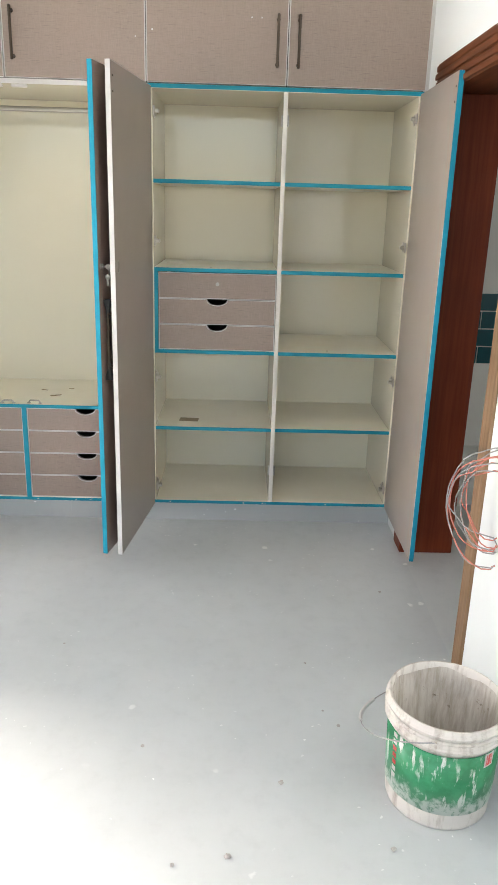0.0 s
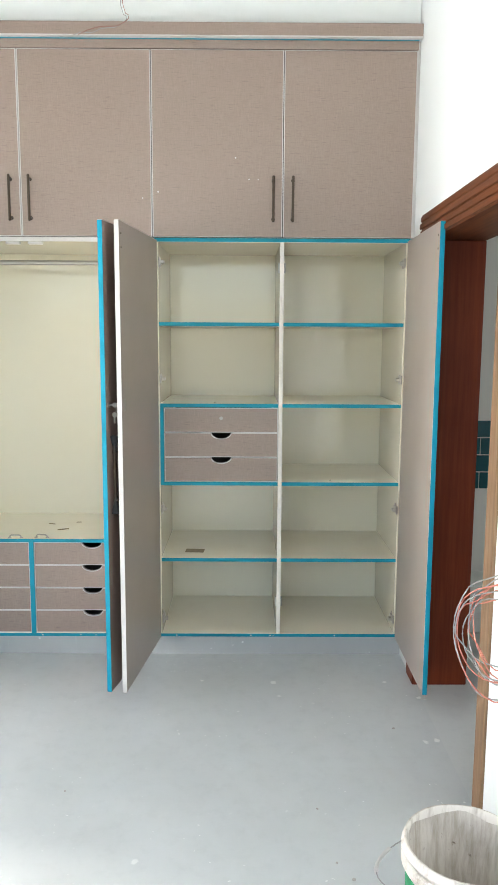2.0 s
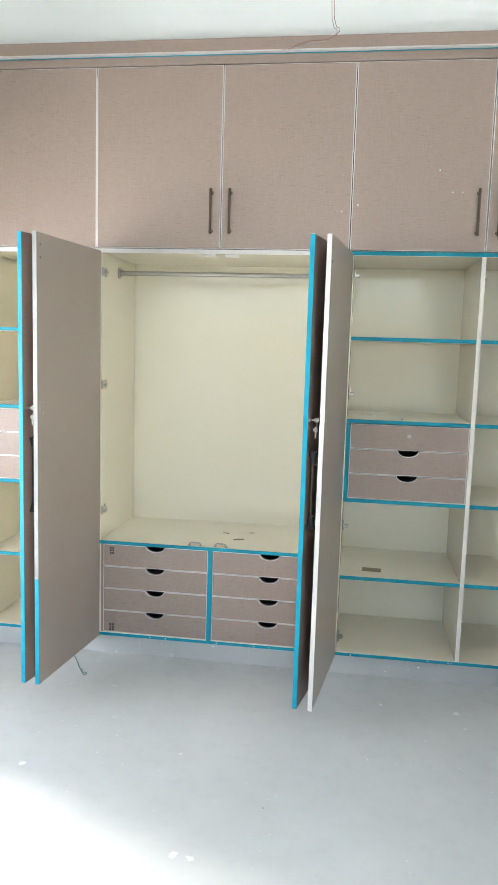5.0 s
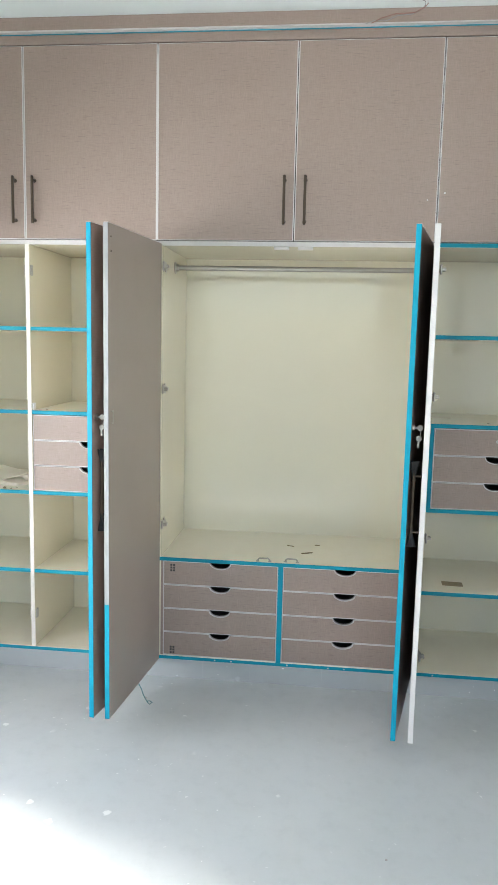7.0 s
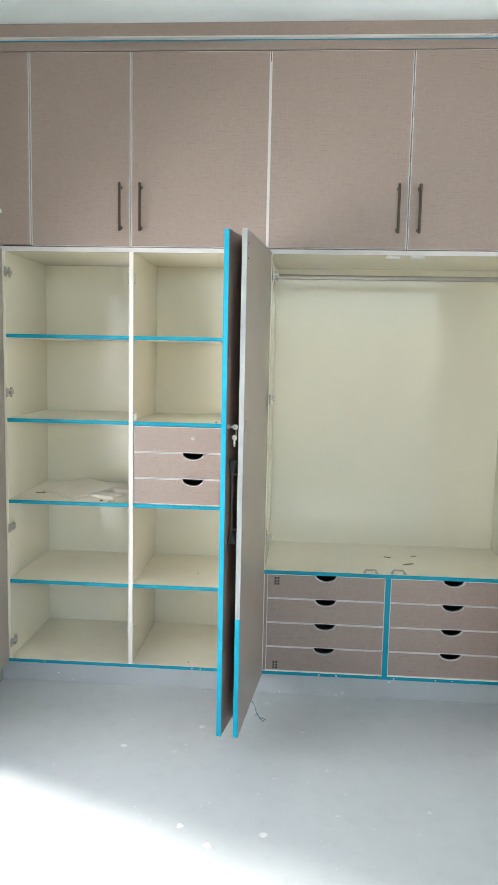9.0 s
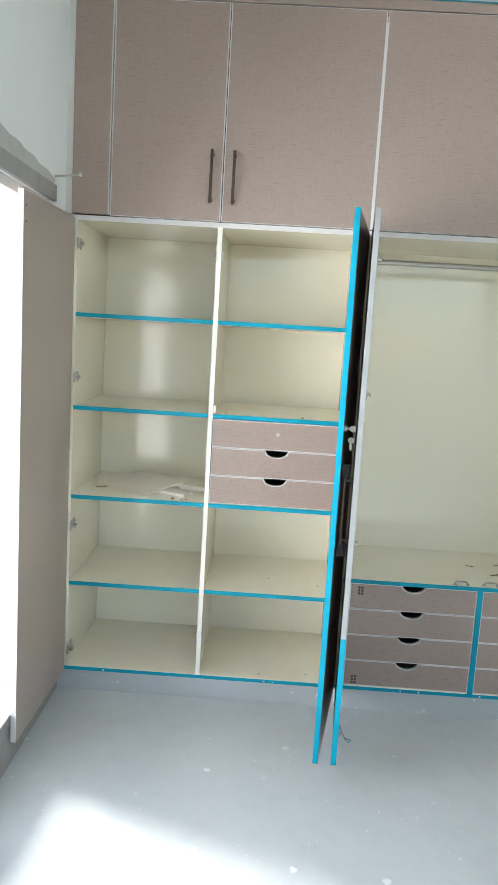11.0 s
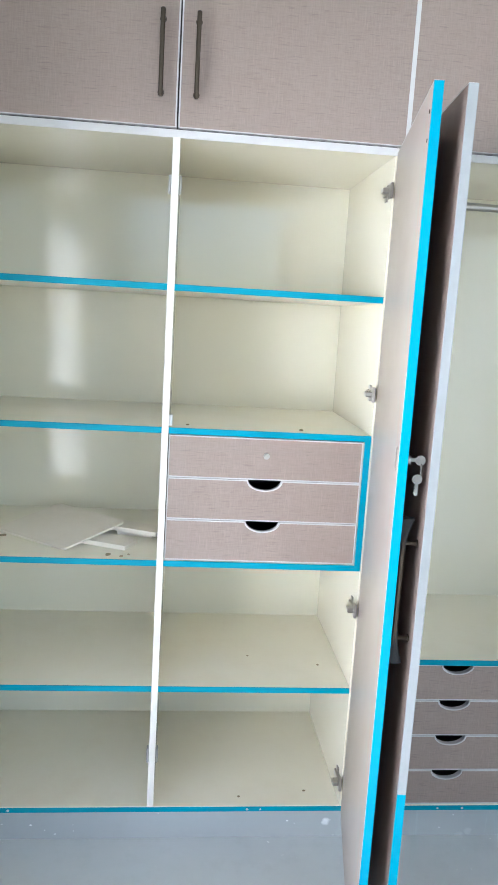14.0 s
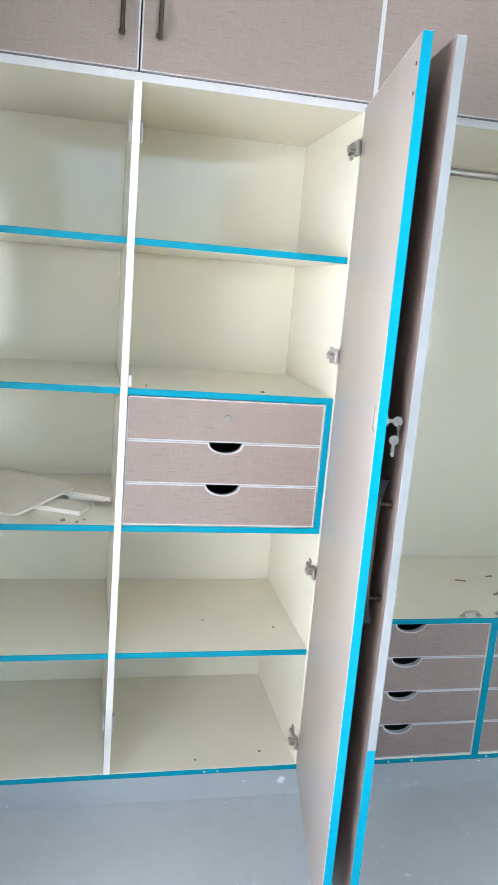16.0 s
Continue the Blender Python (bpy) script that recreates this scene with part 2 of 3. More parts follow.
# unseen wall; its opening is added only for the fill lamp
structure("wall_south", fresh((WALL_L - 0.2, SOUTH_X0, S0, S1, -0.1, CEIL), (SOUTH_X1, WALL_R + 0.25, S0, S1, -0.1, CEIL), (SOUTH_X0, SOUTH_X1, S0, S1, -0.1, SOUTH_Z0), (SOUTH_X0, SOUTH_X1, S0, S1, SOUTH_Z1, CEIL)), M_WALL, "white painted wall with a wide unseen opening added for fill light", "wall")
structure("ceiling", fresh((WALL_L - 0.2, 4.4, WALL_B - 0.2, 3.6, CEIL, CEIL + 0.15)), M_CEIL, "white ceiling", "ceiling")

W0, W1 = WALL_L - 0.23, WALL_L
bm = fresh((W0, W1, WALL_B, WIN_Y0, -0.1, CEIL), (W0, W1, WIN_Y1, BACK, -0.1, CEIL), (W0, W1, WIN_Y0, WIN_Y1, -0.1, WIN_Z0), (W0, W1, WIN_Y0, WIN_Y1, WIN_Z1, CEIL))
structure("wall_west", bm, M_WALL, "white painted wall with a tall window", "wall")

DOOR_Y0, DOOR_Y1, DOOR_Z = -1.375, -0.2, 2.226
R0, R1 = WALL_R, WALL_R + 0.23
bm = fresh((R0, R1, WALL_B, DOOR_Y0, -0.1, CEIL), (R0, R1, DOOR_Y1, BACK, -0.1, CEIL), (R0, R1, DOOR_Y0, DOOR_Y1, DOOR_Z, CEIL))
structure("wall_east", bm, M_WALL, "white painted wall with a doorway", "wall")


def door_frame():
    f = tagged(new("door_1"), "polished red-brown wooden door frame without a leaf", "door frame", kind="structure")
    x0, x1 = R0 - 0.012, R1 + 0.02
    part("jamb", fresh((x0, x1, DOOR_Y1 - 0.14, DOOR_Y1, 0.0, DOOR_Z - 0.13), bevel=0.004), M_JAMB, f)
    part("jamb", fresh((x0, x1, DOOR_Y0, DOOR_Y0 + 0.085, 0.0, DOOR_Z - 0.13), bevel=0.004), M_TEAK, f, "dusty paler wooden jamb")
    bm = fresh((x0, x1, DOOR_Y0, DOOR_Y1, DOOR_Z - 0.13, DOOR_Z), bevel=0.004)
    for i, z in enumerate((0.018, 0.05, 0.082, 0.112)):
        box(bm, x0 - 0.006 - 0.004 * (i % 2), x0, DOOR_Y0, DOOR_Y1, DOOR_Z - z - 0.016, DOOR_Z - z + 0.008, 0.003)
    part("head", bm, M_HEAD, f, "brown moulded head with straight grain")


door_frame()

# the next room, seen through the doorway
structure("wall_passage_north", fresh((R1, 4.2, 0.62, 0.8, -0.1, CEIL)), M_WALL, "white wall of the next room", "wall")
structure("wall_passage_east", fresh((4.2, 4.4, -4.2, 0.8, -0.1, CEIL)), M_WALL, "white wall of the next room", "wall")
structure("wall_passage_south", fresh((R1, 4.2, -4.2, -4.0, -0.1, CEIL)), M_WALL, "white wall of the next room", "wall")
panel = tagged(new("tiled_dado"), "dark teal glazed wall tiles in rows", "wall tiles", kind="structure")
tile_bm = fresh((-0.147, 0.147, 0.6, 0.612, -0.048, 0.048), bevel=0.002)
tile_mesh = bpy.data.meshes.new("tile")
tile_bm.to_mesh(tile_mesh)
tile_bm.free()
tile_mesh.materials.append(M_TEAL)
part("grout", fresh((1.56, 3.0, 0.608, 0.62, 0.78, 1.2)), M_WALL, panel)
for r in range(4):
    for c in range(5):
        t_ob = new("tile", tile_mesh)
        t_ob.parent, t_ob.location = panel, (1.7 + 0.3 * c - 0.08 * (r % 2), 0, 0.83 + 0.103 * r)
ledge = thing("low_ledge", "low white ledge against the tiled wall", "ledge")
part("ledge_block", fresh((1.56, 3.2, 0.3, 0.618, 0.0, 0.27), bevel=0.01), M_WALL, ledge)


# ---------------- window and outside ----------------
def window():
    w = tagged(new("window_1"), "tall white window with horizontal bars, very bright outside", "window", kind="structure")
    x0, x1 = WALL_L - 0.11, WALL_L - 0.04
    b = 0.06
    for y0, y1 in ((WIN_Y0, WIN_Y0 + b), (WIN_Y1 - 0.2, WIN_Y1), (-1.42, -1.36)):
        part("stile", fresh((x0, x1, y0, y1, WIN_Z0, WIN_Z1), bevel=0.004), M_FRAME, w)
    part("head_rail", fresh((x0, x1 + 0.03, WIN_Y0, WIN_Y1, WIN_Z1 - 0.04, WIN_Z1), bevel=0.004), M_WHITE, w)
    part("sill", fresh((WALL_L - 0.2, WALL_L + 0.015, WIN_Y0, WIN_Y1, WIN_Z0 - 0.03, WIN_Z0 + 0.012), bevel=0.004), M_CEMENT, w, "rough grey cement sill")
    for k in range(13):
        z = 1.97 - 0.134 * k
        part("bar", rod(bmesh.new(), (WALL_L - 0.15, WIN_Y0, z), (WALL_L - 0.15, WIN_Y1 - 0.19, z), 0.006, 8), M_STEELBAR, w)
    part("lintel_strip", fresh((WALL_L - 0.001, WALL_L + 0.014, WIN_Y0 - 0.1, WIN_Y1 + 0.02, WIN_Z1, WIN_Z1 + 0.062)), M_CEMENT, w, "bare grey cement strip over the window")
    part("base_strip", fresh((WALL_L - 0.001, WALL_L + 0.006, WIN_Y0 - 0.1, 0.013, 0.0, WIN_Z0 - 0.03)), M_CEMENT, w, "bare grey cement strip under the window")
    return w


window()


def patch():
    """Unpainted cement with a ragged upper edge above the window."""
    bm = bmesh.new()
    n = 40
    top, low = [], []
    for i in range(n + 1):
        y = -2.2 + i * (2.02 / n)
        z = WIN_Z1 + 0.062 + 0.06 * max(0.0, 1 - ((y + 1.1) / 1.0) ** 2) ** 0.6 + 0.03 * noise.noise((y * 7, 0, 3)) + 0.012
        top.append(bm.verts.new((WALL_L + 0.004, y, z)))
        low.append(bm.verts.new((WALL_L + 0.004, y, WIN_Z1 + 0.062)))
    for i in range(n):
        bm.faces.new((low[i], low[i + 1], top[i + 1], top[i]))
    solid = bmesh.ops.extrude_face_region(bm, geom=list(bm.faces))
    bmesh.ops.translate(bm, vec=(-0.003, 0, 0), verts=[v for v in solid["geom"] if isinstance(v, bmesh.types.BMVert)])
    structure("wall_patch", bm, M_PATCH, "ragged grey cement patch on the wall above the window", "wall patch")


patch()


def glow(name, colour, strength):
    m = material(name, (0, 0, 0), 1)
    b = m.node_tree.nodes["Principled BSDF"]
    b.inputs["Emission Color"].default_value = (*colour, 1)
    b.inputs["Emission Strength"].default_value = strength
    return m


M_OUT = glow("bright_sky_distance", (0.95, 0.98, 1.0), 3.2)
structure("backdrop", fresh((-9.05, -9.0, -16, 14, -4, 3.4)), M_OUT, "blown-out bright distance outside the window", "backdrop")
structure("balcony", fresh((-3.5, W0, -5, 3.2, -0.2, 0.0)), M_FLOOR, "grey balcony slab outside the window", "balcony")
M_TAN = plain("tan_render", (0.26, 0.155, 0.07), 0.8, 0.6, (0.5, 0.4, 0.35), scale=3)
for px, w in ((1.01, 0.045), (1.1, 0.06), (1.2, 0.035), (1.3, 0.05), (1.44, 0.035)):
    pillar = thing("balcony_post", "tan painted balcony post outside the window", "post", "balcony posts")
    part("shaft", fresh((-3.42, -3.32, px, px + w, 0, 1.8), bevel=0.01), M_TAN, pillar)
for py in (1.25, 1.385):
    pole = thing("balcony_pole", "slim dark grey steel pole outside the window", "pole", "balcony poles")
    part("shaft", rod(bmesh.new(), (-3.3, py, 0.0), (-3.3, py, 3.3), 0.02, 14), M_STEELBAR, pole)
    part("base_plate", fresh((-3.35, -3.25, py - 0.05, py + 0.05, 0.0, 0.01), bevel=0.002), M_STEELBAR, pole)
rail = thing("balcony_railing", "grey metal balcony railing outside the window", "railing")
part("top_rail", fresh((-3.2, -3.16, -4, 3.0, 0.92, 0.96)), M_STEELBAR, rail)
part("low_rail", fresh((-3.2, -3.16, -4, 3.0, 0.66, 0.7)), M_STEELBAR, rail)
for k in range(18):
    part("baluster", fresh((-3.185, -3.165, -3.9 + 0.38 * k, -3.885 + 0.38 * k, 0.0 if k % 4 == 0 else 0.7, 0.92)), M_STEELBAR, rail)

# ---------------- wardrobe ----------------
P = 0.635
ZB, ZT = 0.098, 2.146
T = 0.026
FRONT, DEEP = 0.006, 0.59
SHELVES = (0.517, 0.92, 1.322, 1.728)


def cyan_edge(parent, x0, x1, z, h=0.018, name="edge_band"):
    """Front edge of a shelf under blue protective film."""
    part(name, fresh((x0, x1, FRONT - 0.0025, FRONT + 0.0005, z - h / 2, z + h / 2), bevel=0.0006), M_CYAN, parent, "bright cyan film-covered edge")


def scoop_outline(x0, x1, z0, z1, cx, r, deep, inset):
    """A drawer front's outline, anticlockwise, with a scooped finger pull in the top edge."""
    i = inset
    pts = [(x0 + i, z0 + i), (x1 - i, z0 + i), (x1 - i, z1 - i)]
    if r:
        rr, dd = r + i, deep + i
        for k in range(13):
            a = math.pi * k / 12
            s = math.cos(a)
            pts.append((cx + rr * s, z1 - i - (dd - i) * math.sin(a) ** 1.0))
    pts.append((x0 + i, z1 - i))
    return pts


def drawer(parent, x0, x1, z0, z1, cx, scoop=True, lock=False):
    y0, y1 = FRONT + 0.004, FRONT + 0.02
    r, deep = (0.05, 0.03) if scoop else (0, 0)
    e = 0.0035
    outer = scoop_outline(x0, x1, z0, z1, cx, r, deep, 0)
    inner = scoop_outline(x0, x1, z0, z1, cx, r, deep, e)

    def slab(i):
        """The front's face in upright strips, so that the scoop stays clean, given its thickness."""
        bm = bmesh.new()
        if scoop:
            arc = scoop_outline(x0, x1, z0, z1, cx, r, deep, i)[3:-1][::-1]
            top = [(x0 + i, z1 - i), *arc, (x1 - i, z1 - i)]
        else:
            top = [(x0 + i, z1 - i), (x1 - i, z1 - i)]
        hi = [bm.verts.new((x, y0, z)) for x, z in top]
        lo = [bm.verts.new((x, y0, z0 + i)) for x, z in top]
        for k in range(len(top) - 1):
            bm.faces.new((lo[k], lo[k + 1], hi[k + 1], hi[k]))
        grown = bmesh.ops.extrude_face_region(bm, geom=list(bm.faces))
        bmesh.ops.translate(bm, vec=(0, y1 - y0, 0), verts=[v for v in grown["geom"] if isinstance(v, bmesh.types.BMVert)])
        return bm

    d = part("drawer", slab(e), M_LAM, parent)
    bm = bmesh.new()
    rows = [[bm.verts.new((x, y, z)) for x, z in pts] for pts, y in ((inner, y1), (inner, y0 - 0.0008), (outer, y0 - 0.0008), (outer, y1))]
    for a, b in zip(rows, rows[1:]):
        for k in range(len(a)):
            j = (k + 1) % len(a)
            bm.faces.new((a[k], a[j], b[j], b[k]))
    part("edge_band", bm, M_WHITE, d, "thin white edging")
    # box coloured dark to carry the shade seen through the scoop
    part("drawer_box", fresh((x0 + 0.02, x0 + 0.03, y1, 0.48, z0 + 0.015, z1 - 0.035), (x1 - 0.03, x1 - 0.02, y1, 0.48, z0 + 0.015, z1 - 0.035), (x0 + 0.03, x1 - 0.03, 0.47, 0.48, z0 + 0.015, z1 - 0.035), (x0 + 0.02, x1 - 0.02, y1, 0.48, z0 + 0.008, z0 + 0.015)), M_SHADE_AND_PRINT, d, "drawer box coloured dark for the shade inside")
    if lock:
        bm = rod(bmesh.new(), (cx, y0, (z0 + z1) / 2 + 0.01), (cx, y0 - 0.006, (z0 + z1) / 2 + 0.01), 0.009, 20)
        rod(bm, (cx, y0 - 0.006, (z0 + z1) / 2 + 0.01), (cx, y0 - 0.009, (z0 + z1) / 2 + 0.01), 0.006, 16)
        part("lock", bm, M_METAL, d, "round nickel lock")
    return d


def bar_handle(bm, z0, z1, out=0.032):
    """A slim bar pull on two posts, standing out towards -y from the origin."""
    box(bm, -0.006, 0.006, -out - 0.006, -out + 0.006, z0, z1, 0.003)
    for z in (z0 + 0.018, z1 - 0.018):
        rod(bm, (0, 0, z), (0, -out, z), 0.005, 10)
        rod(bm, (0, 0, z), (0, -0.003, z), 0.009, 14)
    return bm


def hinge(parent, side, x, z):
    """A concealed cabinet hinge: cup flange on the leaf, arm and plate on the side panel."""
    s = side
    bm = fresh((x, x + s * 0.012, FRONT + 0.012, FRONT + 0.062, z - 0.01, z + 0.01), (x, x + s * 0.006, FRONT + 0.04, FRONT + 0.06, z - 0.024, z + 0.024), bevel=0.002)
    box(bm, x + s * 0.004, x + s * 0.03, FRONT - 0.012, FRONT + 0.016, z - 0.008, z + 0.008, 0.003)
    box(bm, x + s * 0.002, x + s * 0.012, FRONT - 0.02, FRONT + 0.004, z - 0.022, z + 0.022, 0.003)
    part("hinge", bm, M_METAL, parent, "nickel concealed hinge")


def leaf(parent, hx, fx, fy, inside, edge, lock=False, handle=True, split=None, latch=True):
    """An open door leaf. (hx, 0): hinge corner of the outer face, (fx, fy): free corner of it; inside: the side (+1 or -1 in x) of the inner face."""
    h, f = Vector((hx, -0.004, 0)), Vector((fx, fy, 0))
    u = (f - h).normalized()
    n = Vector((-u.y, u.x, 0))
    if n.x * inside < 0:
        n = -n
    width, t = (f - h).length, 0.018
    z0, z1 = ZB + 0.003, ZT - 0.014
    m = Matrix(((u.x, n.x, 0, h.x), (u.y, n.y, 0, h.y), (0, 0, 1, 0), (0, 0, 0, 1)))
    bm = fresh((0, width - 0.0015, 0, t, z0, z1))
    for fc in bm.faces:
        fc.material_index = 0 if fc.normal.y < -0.5 else 1
    d = part("door", bm, [M_LAM, M_INNER], parent, "open tall door, taupe woven laminate outside and plain beige inside", m)

    def band(a, b, mat, label):
        part("edge_band", fresh((width - 0.0015, width + 0.0015, -0.001, t + 0.001, a, b), bevel=0.0005), mat, d, label, m)

    if split:
        band(z0, split, M_CYAN, "cyan film left on the lower edge")
        band(split, z1, M_WHITE_SHADED, "white edging")
    else:
        band(z0, z1, {"cyan": M_CYAN, "white": M_WHITE}[edge], {"cyan": "cyan film-covered edge", "white": "white edging"}[edge])
    if edge == "cyan":
        # bright glint along the edge bevel, built as a white strip
        part("edge_line", fresh((width - 0.0045, width - 0.0015, t, t + 0.0012, z0, z0 + 0.72 * (z1 - z0))), M_FRAME, d, "thin white line painted as a highlight beside the cyan film", m)
    for za, zb in ((z1, z1 + 0.001), (z0 - 0.001, z0)):
        part("edge_trim", fresh((0, width, -0.0005, t + 0.0005, za, zb)), M_WHITE, d, "white edging", m)
    if handle:
        part("handle", bar_handle(bmesh.new(), 0.94, 1.2), M_BRONZE, d, "dark bronze bar handle", m @ Matrix.Translation((width - 0.05, 0, 0)))
        for z, s in ((0.945, -1), (1.195, 1)):
            bm = bmesh.new()
            spin(bm, [(0.008, -s * 0.03), (0.009, 0.0), (0.014, s * 0.02), (0.022, s * 0.045)], 10)
            for v in bm.verts:
                v.co.x *= 0.6 + 0.5 * abs(noise.noise(v.co * 90))
            part("wrapping", bm, M_WRAP, d, "loose grey plastic wrapping", m @ Matrix.Translation((width - 0.05, -0.032, z)))
    if lock:
        zc = 1.375
        bm = rod(bmesh.new(), (width - 0.03, 0, zc), (width - 0.03, -0.01, zc), 0.011, 20)
        part("lock", bm, M_METAL, d, "nickel cylinder lock", m)
        xk = width - 0.03
        bm = fresh((xk - 0.001, xk + 0.001, -0.022, -0.008, zc - 0.004, zc + 0.004), bevel=0.0005)
        rod(bm, (xk - 0.0012, -0.031, zc), (xk + 0.0012, -0.031, zc), 0.011, 18)
        rod(bm, (xk - 0.002, -0.028, zc - 0.042), (xk + 0.0004, -0.028, zc - 0.042), 0.011, 18)
        box(bm, xk - 0.0018, xk + 0.0002, -0.0315, -0.0245, zc - 0.078, zc - 0.05, 0.0006)
        for k in range(3):
            box(bm, xk - 0.0016, xk, -0.0245, -0.0225, zc - 0.074 + 0.007 * k, zc - 0.07 + 0.007 * k)
        tube(bm, [(xk + 0.008 * math.sin(a), -0.034, zc - 0.02 + 0.014 * math.cos(a)) for a in [k * math.tau / 10 for k in range(11)]], 0.0011, 5)
        part("key", bm, M_KEY, d, "two nickel keys hanging in the lock", m)
    if latch:
        bm = fresh((width - 0.05, width - 0.042, t, t + 0.004, 1.35, 1.4), (width - 0.05, width - 0.03, t, t + 0.003, 1.348, 1.354), (width - 0.05, width - 0.03, t, t + 0.003, 1.396, 1.402), bevel=0.001)
        part("latch_plate", bm, M_METAL, d, "small nickel latch plate", m)
    for z in (z1 - 0.05, z1 - 0.105):
        part("screw", rod(bmesh.new(), (width - 0.03, t, z), (width - 0.03, t + 0.0015, z), 0.004, 10), M_BRONZE, d, "dark screw head", m)
    return d


def carcass(unit, x0, x1, top):
    inner0, inner1 = x0 + T, x1 - T
    for a, b in ((x0, inner0), (inner1, x1)):
        part("side_panel", fresh((a + 0.0005, b - 0.0005, FRONT, DEEP, ZB, ZT), bevel=0.001), M_CREAM, unit)
    part("back_panel", fresh((inner0, inner1, DEEP - 0.01, DEEP, ZB, ZT)), M_BACK, unit)
    part("bottom_panel", fresh((inner0, inner1, FRONT, DEEP - 0.01, ZB, ZB + 0.02)), M_CREAM_DUST_LIT, unit, "dusty cream bottom")
    part("top_panel", fresh((inner0, inner1, FRONT, DEEP - 0.01, ZT - 0.021, ZT)), M_CREAM, unit)
    cyan_edge(unit, x0, x1, ZB + 0.009, 0.016)
    if top == "cyan":
        cyan_edge(unit, x0, x1, ZT - 0.01, 0.018)
    else:
        part("edge_band", fresh((x0, x1, FRONT - 0.0025, FRONT + 0.0005, ZT - 0.021, ZT)), M_WHITE, unit, "white top edging")


def shelf_unit(x0, drawers_left, top, label):
    x1, xm = x0 + 2 * P, x0 + P
    unit = thing("wardrobe", label, "wardrobe", "row of built-in wardrobes")
    carcass(unit, x0, x1, top)
    d = 0.01
    part("divider", fresh((xm - d, xm + d, FRONT - 0.002, DEEP - 0.01, ZB + 0.02, ZT - 0.021), bevel=0.001), M_CREAM, unit)
    part("edge_band", fresh((xm - d, xm + d, FRONT - 0.005, FRONT - 0.002, ZB + 0.02, ZT - 0.02), bevel=0.0006), M_DIVIDER, unit, "cream-white divider edge")
    for a, b in ((x0 + T, xm - d), (xm + d, x1 - T)):
        for z in SHELVES:
            s = part("shelf", fresh((a, b, FRONT, DEEP - 0.01, z - 0.009, z + 0.009)), M_CREAM_DUST_LIT, unit, "cream shelf with cyan front edge")
            cyan_edge(s, a, b, z)
    a, b = (x0 + T, xm - d) if drawers_left else (xm + d, x1 - T)
    out = (a, a + 0.018) if drawers_left else (b - 0.018, b)
    part("drawer_side", fresh((*out, FRONT + 0.001, 0.5, SHELVES[1] + 0.009, SHELVES[2] - 0.009)), M_CREAM, unit)
    part("edge_band", fresh((*out, FRONT - 0.002, FRONT + 0.001, SHELVES[1] + 0.009, SHELVES[2] - 0.009)), M_CYAN, unit, "bright cyan film-covered edge")
    if drawers_left:
        a += 0.0185
    else:
        b -= 0.0185
    z0, h = SHELVES[1] + 0.011, (SHELVES[2] - SHELVES[1] - 0.022) / 3
    for k in range(3):
        drawer(unit, a + 0.002, b - 0.002, z0 + k * h, z0 + (k + 1) * h - 0.002, (a + b) / 2, scoop=k < 2, lock=k == 2)
    for z in (2.005, 0.29):
        part("catch", fresh((xm - d - 0.008, xm - d, FRONT + 0.002, FRONT + 0.026, z - 0.025, z + 0.025), (xm + d, xm + d + 0.008, FRONT + 0.002, FRONT + 0.026, z - 0.025, z + 0.025), bevel=0.003), M_CATCH, unit, "grey plastic magnetic catch")
    for z in (2.03, 1.455, 0.787, 0.2):
        hinge(unit, 1, x0 + T, z)
        hinge(unit, -1, x1 - T, z)
    return unit


unit_right = shelf_unit(0.0, True, "cyan", "taupe laminate wardrobe with cream shelves, doors open")
leaf(unit_right, 0.002, -0.079, -0.626, 1, "white")
leaf(unit_right, 1.268, 1.264, -0.641, -1, "cyan", handle=False, latch=False)
unit_left = shelf_unit(-4 * P, False, "white", "taupe laminate wardrobe with cream shelves, doors open, beside the window")
part("catch", fresh((-3 * P + 0.01, -3 * P + 0.02, FRONT + 0.004, FRONT + 0.03, SHELVES[2] + 0.012, SHELVES[2] + 0.045), bevel=0.002), M_FRAME, unit_left, "small white plastic stop")
leaf(unit_left, -4 * P - 0.001, -2.55, -0.632, 1, "white", handle=False, latch=False)
leaf(unit_left, -2 * P - 0.004, -1.384, -0.625, -1, "cyan", lock=True, handle=False)


